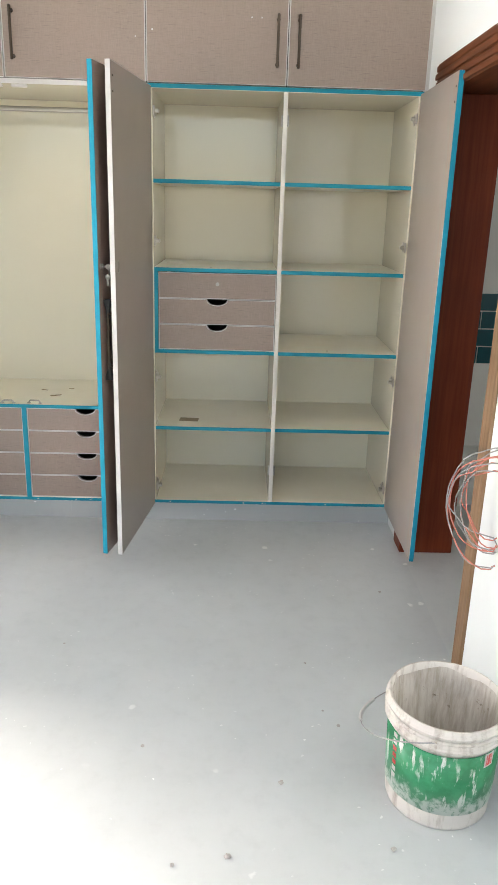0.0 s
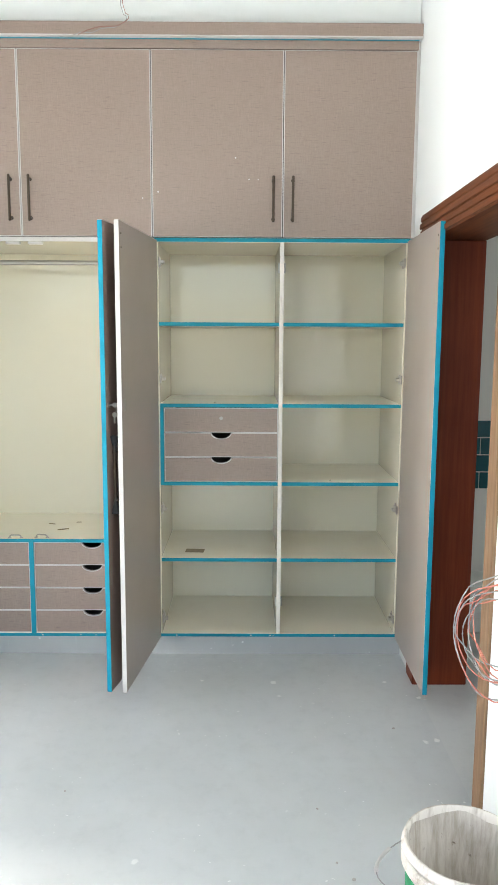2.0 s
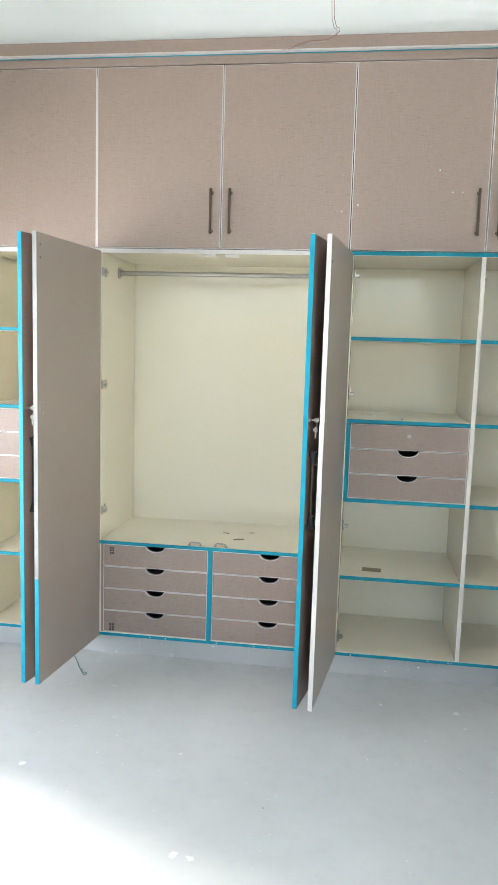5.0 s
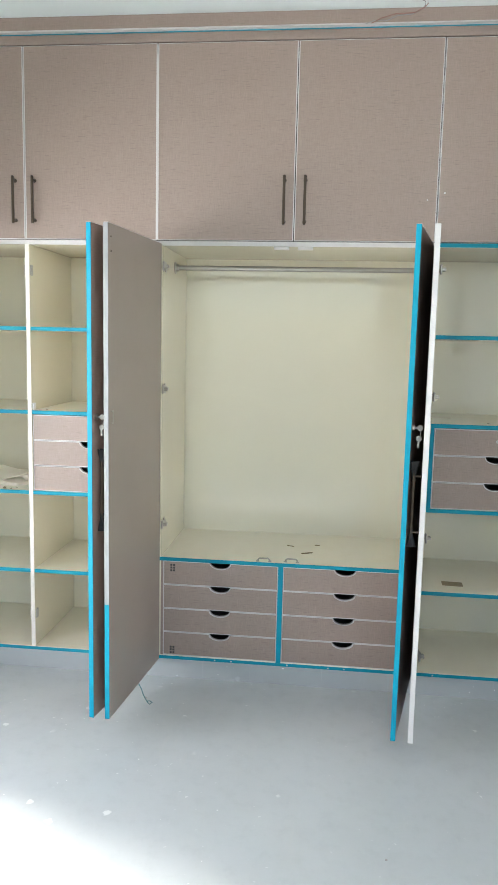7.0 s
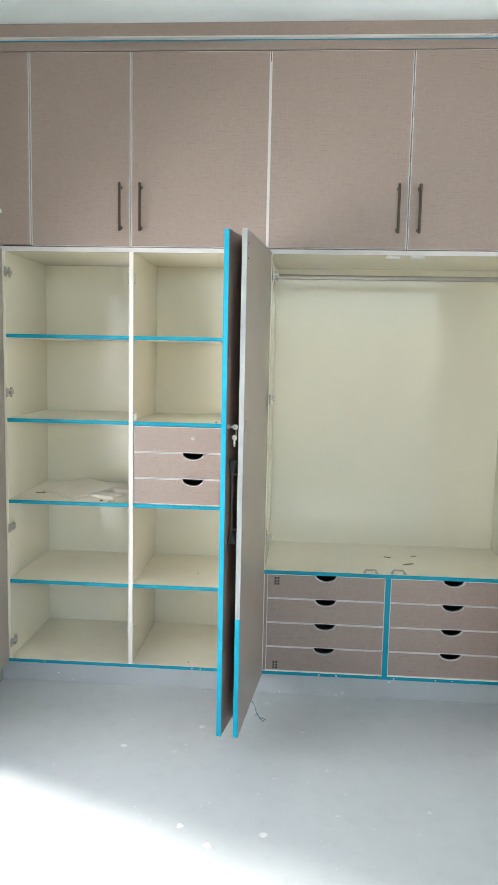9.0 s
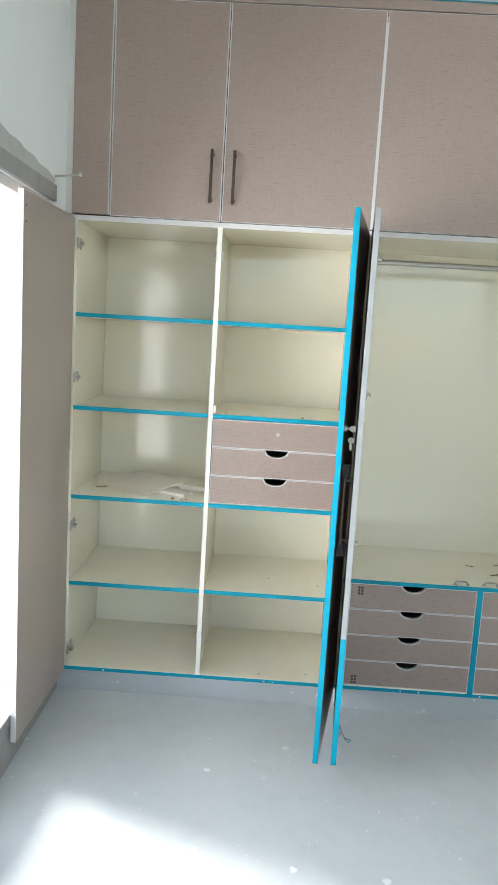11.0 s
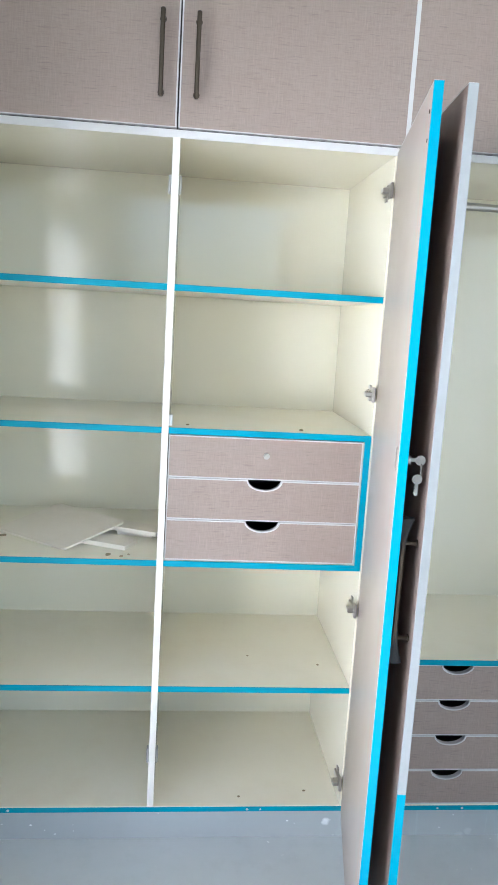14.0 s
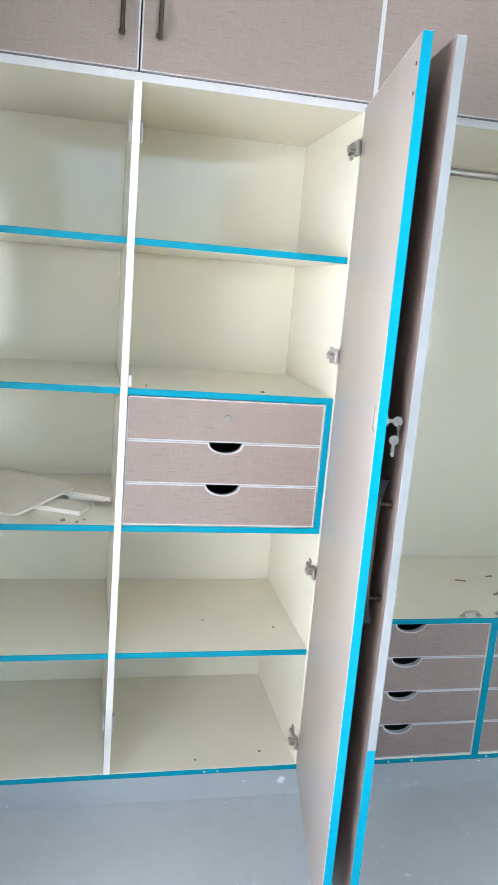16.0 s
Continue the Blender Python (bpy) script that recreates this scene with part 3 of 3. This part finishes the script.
def hanging_unit():
    x0, x1, xm = -2 * P, 0.0, -0.65
    unit = thing("wardrobe", "taupe laminate hanging wardrobe with eight drawers, doors open", "wardrobe", "row of built-in wardrobes")
    carcass(unit, x0, x1, "white")
    zl = 0.616
    s = part("ledge", fresh((x0 + T, x1 - T, FRONT, DEEP - 0.01, zl - 0.009, zl + 0.009)), M_CREAM_DUST_LIT, unit, "dusty cream ledge above the drawers")
    cyan_edge(s, x0 + 0.002, x1 - 0.002, zl)
    part("divider", fresh((xm - 0.012, xm + 0.012, FRONT, DEEP - 0.01, ZB + 0.02, zl - 0.009)), M_CREAM, unit)
    part("edge_band", fresh((xm - 0.012, xm + 0.012, FRONT - 0.0025, FRONT + 0.0005, ZB + 0.018, zl - 0.009)), M_CYAN, unit, "bright cyan film-covered edge")
    h = (zl - 0.009 - ZB - 0.02) / 4
    for a, b in ((x0 + T + 0.012, xm - 0.013), (xm + 0.013, x1 - T - 0.012)):
        for k in range(4):
            drawer(unit, a, b, ZB + 0.021 + k * h, ZB + 0.019 + (k + 1) * h, (a + b) / 2)
    for x in (x0 + T, x1 - T - 0.012):
        part("filler", fresh((x, x + 0.011, FRONT + 0.002, 0.03, ZB + 0.02, zl - 0.009)), M_LAM, unit)
    r = part("hanging_rod", rod(bmesh.new(), (x0 + T, 0.28, 2.05), (x1 - T, 0.28, 2.05), 0.0125, 20), M_METAL, unit, "nickel hanging rod", smooth=False)
    for x, s in ((x0 + T, 1), (x1 - T, -1)):
        bm = rod(bmesh.new(), (x, 0.28, 2.05), (x + s * 0.006, 0.28, 2.05), 0.03, 24)
        rod(bm, (x, 0.28, 2.05), (x + s * 0.02, 0.28, 2.05), 0.018, 24)
        part("flange", bm, M_METAL, r)
    for z in (2.03, 1.455, 0.79):
        hinge(unit, 1, x0 + T, z)
        hinge(unit, -1, x1 - T, z)
    for x in (-0.69, -0.58):
        part("catch", fresh((x - 0.035, x + 0.035, FRONT + 0.005, FRONT + 0.03, ZT - 0.034, ZT - 0.021), bevel=0.003), M_WHITE, unit, "white magnetic catch")
    for x, z in ((-1.185, 0.575), (-1.185, 0.15)):
        bm = bmesh.new()
        for k in range(3):
            for j in range(2):
                box(bm, x - 0.012 + 0.014 * j, x - 0.002 + 0.014 * j, FRONT + 0.0025, FRONT + 0.0042, z - 0.022 + 0.014 * k, z - 0.012 + 0.014 * k)
        part("sticker", bm, M_SHADE_AND_PRINT, unit, "small dark printed marks on a drawer")
    leaf(unit, -2 * P + 0.004, -1.333, -0.625, 1, "white", split=0.6)
    leaf(unit, -0.004, -0.13, -0.623, -1, "cyan", lock=True, handle=False)
    return unit


unit_mid = hanging_unit()


SPOTS = random.Random(6)
for unit, x0 in ((unit_right, 0.0), (unit_mid, -2 * P), (unit_left, -4 * P)):
    for k in range(5):
        x, q = x0 + 0.1 + 1.05 * SPOTS.random(), 0.002 + 0.003 * SPOTS.random()
        part("paint_spot", rod(bmesh.new(), (x, FRONT - 0.0024, ZB + 0.009), (x, FRONT - 0.0034, ZB + 0.009), q, 7), M_WHITE, unit, "dried white paint spot")


# ---------------- lofts above ----------------
LZ0, LZ1 = ZT + 0.002, 3.012


def loft(x0, first_x, label):
    """A closed overhead cabinet with two doors."""
    x1, xm = x0 + 2 * P, x0 + P
    unit = thing("overhead_cabinet", label, "cabinet", "row of overhead cabinets")
    # body coloured dark to carry the shade in the door gaps
    part("body", fresh((x0 + 0.001, x1 - 0.001, 0.045, DEEP, LZ0, 3.08)), M_SHADE_AND_PRINT, unit)
    if first_x > x0:
        part("filler_panel", fresh((x0 + 0.001, first_x - 0.003, -0.008, 0.011, LZ0 + 0.004, LZ1), bevel=0.001), M_LAM, unit)
        part("edge_band", fresh((first_x - 0.007, first_x - 0.003, -0.0095, 0.011, LZ0 + 0.004, LZ1)), M_WHITE, unit, "thin white edging")
    for a, b, hx in ((first_x, xm, xm - 0.047), (xm, x1, xm + 0.047)):
        a, b, z0, z1 = a + 0.0022, b - 0.0022, LZ0 + 0.001, LZ1 - 0.003
        d = part("door", fresh((a + 0.004, b - 0.004, -0.008, 0.011, z0 + 0.002, z1 - 0.002)), M_LAM, unit)
        part("edge_band", fresh((a, a + 0.004, -0.0088, 0.011, z0, z1), (b - 0.004, b, -0.0088, 0.011, z0, z1), (a + 0.003, b - 0.003, -0.0084, 0.011, z0, z0 + 0.002), (a + 0.003, b - 0.003, -0.0084, 0.011, z1 - 0.002, z1)), M_WHITE, d, "thin white edging")
        part("handle", bar_handle(bmesh.new(), 2.215, 2.432), M_BRONZE, d, "dark bronze bar handle", Matrix.Translation((hx, -0.008, 0)))
    return unit


loft(-4 * P, -2.378, "closed taupe laminate overhead cabinet beside the window wall")
loft_mid = loft(-2 * P, -2 * P, "closed taupe laminate overhead cabinet with two doors")
paint_spots = loft(0.0, 0.0, "closed taupe laminate overhead cabinet with two doors")

for x, z, q in ((0.405, 2.52, 0.004), (0.47, 2.42, 0.0035), (0.515, 2.42, 0.003), (0.03, 2.36, 0.0045), (-0.045, 2.33, 0.003)):
    part("paint_spot", rod(bmesh.new(), (x, -0.008, z), (x, -0.0092, z), q, 7), M_WHITE, paint_spots, "dried white paint spot")

part("edge_band", fresh((-2 * P - 0.0055, -2 * P + 0.0055, -0.0105, -0.009, LZ0 + 0.002, LZ1 - 0.05)), M_WHITE, loft_mid, "white cover strip over the joint")
structure("trim", fresh((2 * P + 0.0005, WALL_R, -0.002, 0.05, LZ0, 3.05)), M_WHITE, "narrow white trim between cabinet and wall", "trim")
structure("trim", fresh((WALL_L, -4 * P - 0.0005, -0.002, 0.05, LZ0, 3.05)), M_WHITE, "narrow white trim between cabinet and wall", "trim")

bm = fresh((-4 * P, 2 * P, -0.012, 0.02, LZ1 + 0.001, 3.055), bevel=0.001)
box(bm, -4 * P - 0.02, 2 * P + 0.012, -0.045, 0.02, 3.06, 3.118, 0.002)
cornice = structure("cornice", bm, M_LAM, "taupe laminate cornice along the top of the cabinets", "cornice")
part("edge_line", fresh((-4 * P - 0.02, 2 * P + 0.012, -0.047, 0.0, 3.054, 3.06)), M_WHITE, cornice, "white edging line")
part("film_line", fresh((-4 * P, 2 * P, -0.02, 0.0, 3.052, 3.0545)), M_CYAN, cornice, "cyan film along the cornice")


# ---------------- loose things ----------------
def bucket():
    cx, cy, h = 1.05, -1.93, 0.335
    b = thing("paint_bucket", "used green and white plastic paint bucket, empty and smeared with paint", "bucket")
    m = Matrix.Translation((cx, cy, 0.001))
    white = material("smeared_white_plastic", (0.7, 0.68, 0.63), 0.45)
    n = Net(white)
    drip = n.noise(1.0, 5, 0.6, n.scaled(40, 40, 9))
    n.colour(n.mix(n.span(drip, 0.5, 0.72), (0.66, 0.62, 0.56), (0.38, 0.33, 0.27)))
    n.bump(drip, 0.4, 0.003)
    green = material("scuffed_green_label", (0.02, 0.26, 0.1), 0.4)
    n = Net(green)
    drip = n.noise(1.0, 5, 0.65, n.scaled(55, 55, 12))
    splash = n.mul(n.span(drip, 0.53, 0.6), n.span(n.noise(11, 4), 0.42, 0.55))
    low = n.noise(30, 5)
    height = n.t.nodes.new("ShaderNodeSeparateXYZ")
    n.link(n.co, height.inputs[0])
    ragged = n.mul(n.mul(n.noise(26, 6, 0.7), 0.16), height.outputs["Z"], "SUBTRACT")
    smear = n.mul(n.span(ragged, -0.03, 0.0), n.span(n.noise(60, 4), 0.36, 0.5, 0.2, 0.9))
    n.colour(n.mix(n.mul(splash, smear, "MAXIMUM"), n.mix(n.span(low, 0.4, 0.7), (0.01, 0.2, 0.08), (0.03, 0.29, 0.13)), (0.6, 0.64, 0.58)))
    r0, r1 = 0.145, 0.162
    bm = bmesh.new()
    prof = [(0.0, 0.004), (r0 - 0.01, 0.004), (r0, 0.0), (r0 + 0.002, 0.006), (r0 + 0.005, 0.1), (r1 - 0.006, h - 0.075), (r1 + 0.002, h - 0.073), (r1 + 0.003, h - 0.05), (r1 - 0.001, h - 0.048), (r1, h - 0.03), (r1 + 0.005, h - 0.028), (r1 + 0.005, h - 0.014), (r1 + 0.001, h - 0.012), (r1 + 0.002, h - 0.003), (r1 - 0.001, h), (r1 - 0.006, h - 0.002), (r0 - 0.006, 0.012), (0.0, 0.012)]
    spin(bm, prof, 48)
    bmesh.ops.remove_doubles(bm, verts=bm.verts, dist=0.0001)
    part("tub", bm, white, b, "white plastic tub with ribbed rim, smeared inside", m, True)
    dirty = material("dried_paint_film", (0.5, 0.45, 0.38), 0.85)
    n = Net(dirty)
    runs = n.noise(1.0, 5, 0.65, n.scaled(48, 48, 7))
    crust = n.noise(24, 6, 0.7)
    c = n.mix(n.span(runs, 0.38, 0.66), (0.6, 0.56, 0.5), (0.4, 0.35, 0.285))
    n.colour(n.mix(n.span(crust, 0.62, 0.7), c, (0.16, 0.12, 0.09)))
    n.bump(crust, 0.6, 0.003)
    bm = bmesh.new()
    spin(bm, [(r1 - 0.0075, h - 0.022), (r1 - 0.0085, h - 0.022), (r0 - 0.0085, 0.0145), (0.0, 0.0145)], 48)
    for v in bm.verts:
        if v.co.z > 0.2:
            v.co.z += 0.016 * noise.noise(v.co * 16)
    part("paint_residue", bm, dirty, b, "dried beige paint inside the tub", m, True)
    bm = bmesh.new()
    for z in (h - 0.062, h - 0.038, h - 0.02):
        spin(bm, [(r1 + 0.0015, z - 0.004), (r1 + 0.0075, z - 0.002), (r1 + 0.0075, z + 0.002), (r1 + 0.0015, z + 0.004)], 48)
    part("rim_rib", bm, white, b, "raised ribs under the rim", m, True)
    bm = bmesh.new()
    spin(bm, [(r0 + 0.0052, 0.055), (r0 + 0.0068, 0.055), (r1 - 0.004, h - 0.085), (r1 - 0.0056, h - 0.085)], 48)
    part("label", bm, green, b, "scuffed green printed label", m, True)

    def on_side(a0, a1, z0, z1, mat, name, label):
        bm = bmesh.new()
        cols = []
        for k in range(7):
            a = radians(a0 + (a1 - a0) * k / 6)
            col = []
            for z in (z0, z1):
                r = r0 + 0.0072 + (r1 - r0 - 0.0108) * (z - 0.055) / (h - 0.14)
                col += [bm.verts.new((r * math.cos(a), r * math.sin(a), z)), bm.verts.new(((r + 0.0006) * math.cos(a), (r + 0.0006) * math.sin(a), z))]
            cols.append(col)
        for p, q in zip(cols, cols[1:]):
            bm.faces.new((p[1], q[1], q[3], p[3]))
            bm.faces.new((p[0], p[2], q[2], q[0]))
            bm.faces.new((p[0], q[0], q[1], p[1]))
            bm.faces.new((p[2], p[3], q[3], q[2]))
        part(name, bm, mat, b, label, m)

    red = plain("label_red", (0.6, 0.06, 0.05), 0.4, 0.4, scale=60)
    on_side(-62, -50, 0.205, 0.25, M_WHITE, "badge", "white badge on the label")
    on_side(-60.5, -51.5, 0.21, 0.245, red, "badge", "red badge on the label")
    for k in range(7):
        on_side(-163, -157, 0.1 + 0.022 * k, 0.114 + 0.022 * k, red if k in (2, 3, 4) else M_WHITE, "print_bar", "illegible printing shown as a bar")
    pts = []
    for k in range(25):
        a = math.pi * k / 24
        pts.append((-0.0 - (r1 + 0.075) * math.sin(a), (r1 + 0.006) * math.cos(a) * 1.0, h - 0.04 - 0.1 * math.sin(a)))
    part("bail", tube(bmesh.new(), pts, 0.0019, 6), M_WIRE_GREY, b, "thin bent wire bail", m @ Matrix.Rotation(radians(-25), 4, "Z"))
    part("grip", tube(bmesh.new(), pts[9:15], 0.0058, 8), M_WHITE, b, "white plastic grip", m @ Matrix.Rotation(radians(-25), 4, "Z"))


bucket()


def wire_bundle():
    w = thing("wire_bundle", "loose red and grey electric wires hanging from the wall", "wires")
    rnd = random.Random(4)
    for k in range(9):
        pts = []
        a, b = 0.06 + 0.07 * rnd.random(), 0.12 + 0.09 * rnd.random()
        yc, zc = -1.5 - 0.03 * rnd.random(), 0.72 + 0.05 * rnd.random()
        for j in range(19):
            u = math.pi * (-0.5 + 1.15 * j / 18)
            pts.append((WALL_R - 0.003 - (a + 0.02) * max(0.0, math.cos(u)) ** 0.8 - 0.01 * (j / 18), yc + 0.08 * math.cos(u) - 0.02 + 0.02 * noise.noise((k * 3.1, j * 0.35, 0)), zc - b * math.sin(u) + 0.03 * noise.noise((k * 2.3, j * 0.3, 5))))
        part("wire", tube(bmesh.new(), pts, 0.0022, 5), M_WIRE_RED if k < 5 else M_WIRE_GREY, w)
    part("wall_box", fresh((WALL_R - 0.004, WALL_R + 0.0, -1.62, -1.5, 0.82, 0.94), bevel=0.001), M_CEMENT, w)


wire_bundle()


def ceiling_wire():
    w = thing("hanging_wire", "thin twisted electric wire hanging in front of the cornice", "wire")
    x, y, z = -0.115, -0.06, 3.13
    a = [(x - 0.02, y, CEIL), (x - 0.018, y, 3.3), (x - 0.012, y, 3.18), (x, y, 3.14), (x + 0.012, y, 3.135), (x + 0.014, y, 3.12), (x, y, 3.105), (x - 0.04, y, 3.085), (x - 0.1, y, 3.08), (x - 0.15, y, 3.06), (x - 0.2, y, 3.062), (x - 0.235, y, 3.05)]
    part("strand", tube(bmesh.new(), a, 0.0017, 6), M_WIRE_GREY, w)
    b2 = [(px + 0.01, py - 0.004, pz + 0.004) for px, py, pz in a[:8]] + [(x - 0.11, y - 0.004, 3.086), (x - 0.17, y - 0.004, 3.07), (x - 0.21, y - 0.004, 3.05)]
    part("strand", tube(bmesh.new(), b2, 0.0017, 6), M_WIRE_BROWN, w)


ceiling_wire()


def wall_bolt():
    w = thing("wall_bolt", "thin metal bolt sticking out of the wall", "bolt")
    bm = rod(bmesh.new(), (WALL_L, -0.165, 2.266), (WALL_L + 0.1, -0.165, 2.276), 0.004, 10)
    part("shank", bm, M_METAL, w)
    part("head", rod(bmesh.new(), (WALL_L + 0.1, -0.165, 2.276), (WALL_L + 0.108, -0.165, 2.277), 0.009, 14), M_WHITE, w, "white bolt end")


wall_bolt()


def flat_board(name, label, cx, cy, z, sx, sy, t, turn, category, mat, round_off=0.02, tilt=0.0):
    bm = bmesh.new()
    pts = []
    for ox, oy, a0 in ((1, 1, 0), (-1, 1, 90), (-1, -1, 180), (1, -1, 270)):
        for k in range(5):
            a = radians(a0 + 22.5 * k)
            pts.append((ox * (sx / 2 - round_off) + round_off * math.cos(a), oy * (sy / 2 - round_off) + round_off * math.sin(a)))
    lo = [bm.verts.new((x, y, 0)) for x, y in pts]
    hi = [bm.verts.new((x, y, t)) for x, y in pts]
    bm.faces.new(lo[::-1])
    bm.faces.new(hi)
    for k in range(len(lo)):
        j = (k + 1) % len(lo)
        bm.faces.new((lo[k], lo[j], hi[j], hi[k]))
    return tagged(part(name, bm, mat, None, "", pose(cx, cy, z, 0, 0, turn) @ pose(0, 0, 0, tilt)), label, category)


z3 = SHELVES[1] + 0.009
flat_board("board_offcut", "pale rounded board offcut lying on a shelf", -2.235, 0.272, z3 + 0.018, 0.32, 0.275, 0.006, -39, "offcut", M_PAPER, 0.02, 7.0)
flat_board("board_offcut", "pale board strip lying on a shelf", -2.07, 0.16, z3, 0.16, 0.085, 0.014, -24, "offcut", M_PAPER, 0.004)
flat_board("board_offcut", "pale board strip lying on a shelf", -2.0, 0.27, z3 + 0.0145, 0.2, 0.08, 0.014, -24, "offcut", M_PAPER, 0.004)
flat_board("board_offcut", "pale board strip lying on a shelf", -1.99, 0.27, z3, 0.12, 0.05, 0.012, -14, "offcut", M_PAPER, 0.004)
flat_board("card_scrap", "small brown printed card on a shelf", 0.19, 0.14, SHELVES[0] + 0.0095, 0.1, 0.065, 0.001, -4, "card", M_CARD, 0.003)
flat_board("plastic_scrap", "thin pale plastic scrap on a shelf", 0.11, 0.3, SHELVES[2] + 0.0095, 0.1, 0.04, 0.004, 5, "scrap", M_PAPER, 0.008)


def bracket(x, y, z, turn):
    b = bmesh.new()
    tube(b, [(-0.03, 0, 0.004), (-0.026, 0, 0.012), (-0.02, 0, 0.016), (0.02, 0, 0.016), (0.026, 0, 0.012), (0.03, 0, 0.004)], 0.004, 8)
    box(b, -0.038, -0.022, -0.007, 0.007, 0, 0.004, 0.001)
    box(b, 0.022, 0.038, -0.007, 0.007, 0, 0.004, 0.001)
    tagged(part("loose_pull", b, M_METAL, None, "", pose(x, y, z, 0, 0, turn)), "small loose nickel pull lying on the ledge", "handle")


bracket(-0.735, 0.02, 0.6252, 4)
bracket(-0.6, 0.03, 0.6252, -5)
flat_board("wood_splinter", "dark wood splinter lying on the ledge", -0.53, 0.2, 0.6252, 0.06, 0.008, 0.004, 25, "splinter", M_CARD, 0.002)

film = bmesh.new()
tube(film, [(-0.035, 0.0, 0.099), (-0.02, 0.0, 0.07), (-0.012, 0.004, 0.04), (0.006, 0.0, 0.012), (0.02, -0.01, 0.004), (0.03, 0.006, 0.006), (0.014, 0.018, 0.006), (0.002, 0.006, 0.01)], 0.002, 6)
M_FILM = plain("pale_cyan_scrap", (0.06, 0.22, 0.25), 0.4)
tagged(part("film_scrap", film, M_FILM, None, "", pose(-1.245, -0.285, 0.002)), "curled cyan film scrap hanging from a door to the floor", "scrap")
rnd = random.Random(11)
for x, y, s in ((0.597, -1.908, 0.013), (0.756, -1.575, 0.007), (0.443, -2.173, 0.015), (0.886, -2.143, 0.013), (0.8, -1.65, 0.01), (0.72, -1.3, 0.007), (1.1, -0.75, 0.01), (0.17, -1.76, 0.01), (-1.26, -0.23, 0.012), (-0.2, -1.2, 0.008), (0.3, -2.2, 0.01), (-1.7, -1.9, 0.012)):
    bm = bmesh.new()
    bmesh.ops.create_icosphere(bm, subdivisions=2, radius=0.6 * s)
    for v in bm.verts:
        v.co *= 0.75 + 0.5 * rnd.random()
        v.co.z = max(-0.3 * s, v.co.z * 0.5)
    tagged(part("plaster_crumb", bm, M_RUBBLE, None, "", pose(x, y, 0.3 * s, 0, 0, 40 * rnd.random())), "small grey plaster crumb on the floor", "debris", "crumbs on the floor")

TOP2, TOP0, TOPB = SHELVES[2] + 0.009, SHELVES[0] + 0.009, ZB + 0.02
for x, y, z, q in ((-1.84, 0.06, TOP2, 0.006), (-1.5, 0.05, TOP2, 0.007), (-1.37, 0.16, TOP0, 0.005), (-1.6, 0.22, TOP0, 0.004), (-1.4, 0.08, TOPB, 0.005), (-1.62, 0.05, TOPB, 0.005), (-2.06, 0.04, SHELVES[1] + 0.009, 0.009), (-2.02, 0.03, SHELVES[1] + 0.009, 0.006), (-2.0, 0.05, SHELVES[1] + 0.009, 0.005), (0.9, 0.06, SHELVES[1] + 0.009, 0.005), (0.3, 0.08, SHELVES[2] + 0.009, 0.005)):
    bm = bmesh.new()
    bmesh.ops.create_icosphere(bm, subdivisions=1, radius=q)
    for v in bm.verts:
        v.co *= 0.7 + 0.6 * rnd.random()
        v.co.z = max(-0.3 * q, v.co.z * 0.5)
    tagged(part("plaster_crumb", bm, M_CARD, None, "", pose(x, y, z + 0.3 * q, 0, 0, 60 * rnd.random())), "tiny brown crumb lying on a shelf", "debris", "crumbs on the shelves")
flat_board("wood_splinter", "dark wood splinter lying on the shelf", -2.42, 0.2, z3 + 0.0005, 0.05, 0.008, 0.004, 20, "splinter", M_CARD, 0.002)
for x, y, w, a in ((-0.62, 0.32, 0.05, -20), (-0.48, 0.36, 0.035, 10)):
    flat_board("wood_splinter", "dark wood splinter lying on the ledge", x, y, 0.6252, w * 0.8, 0.006, 0.003, a, "splinter", M_CARD, 0.002)
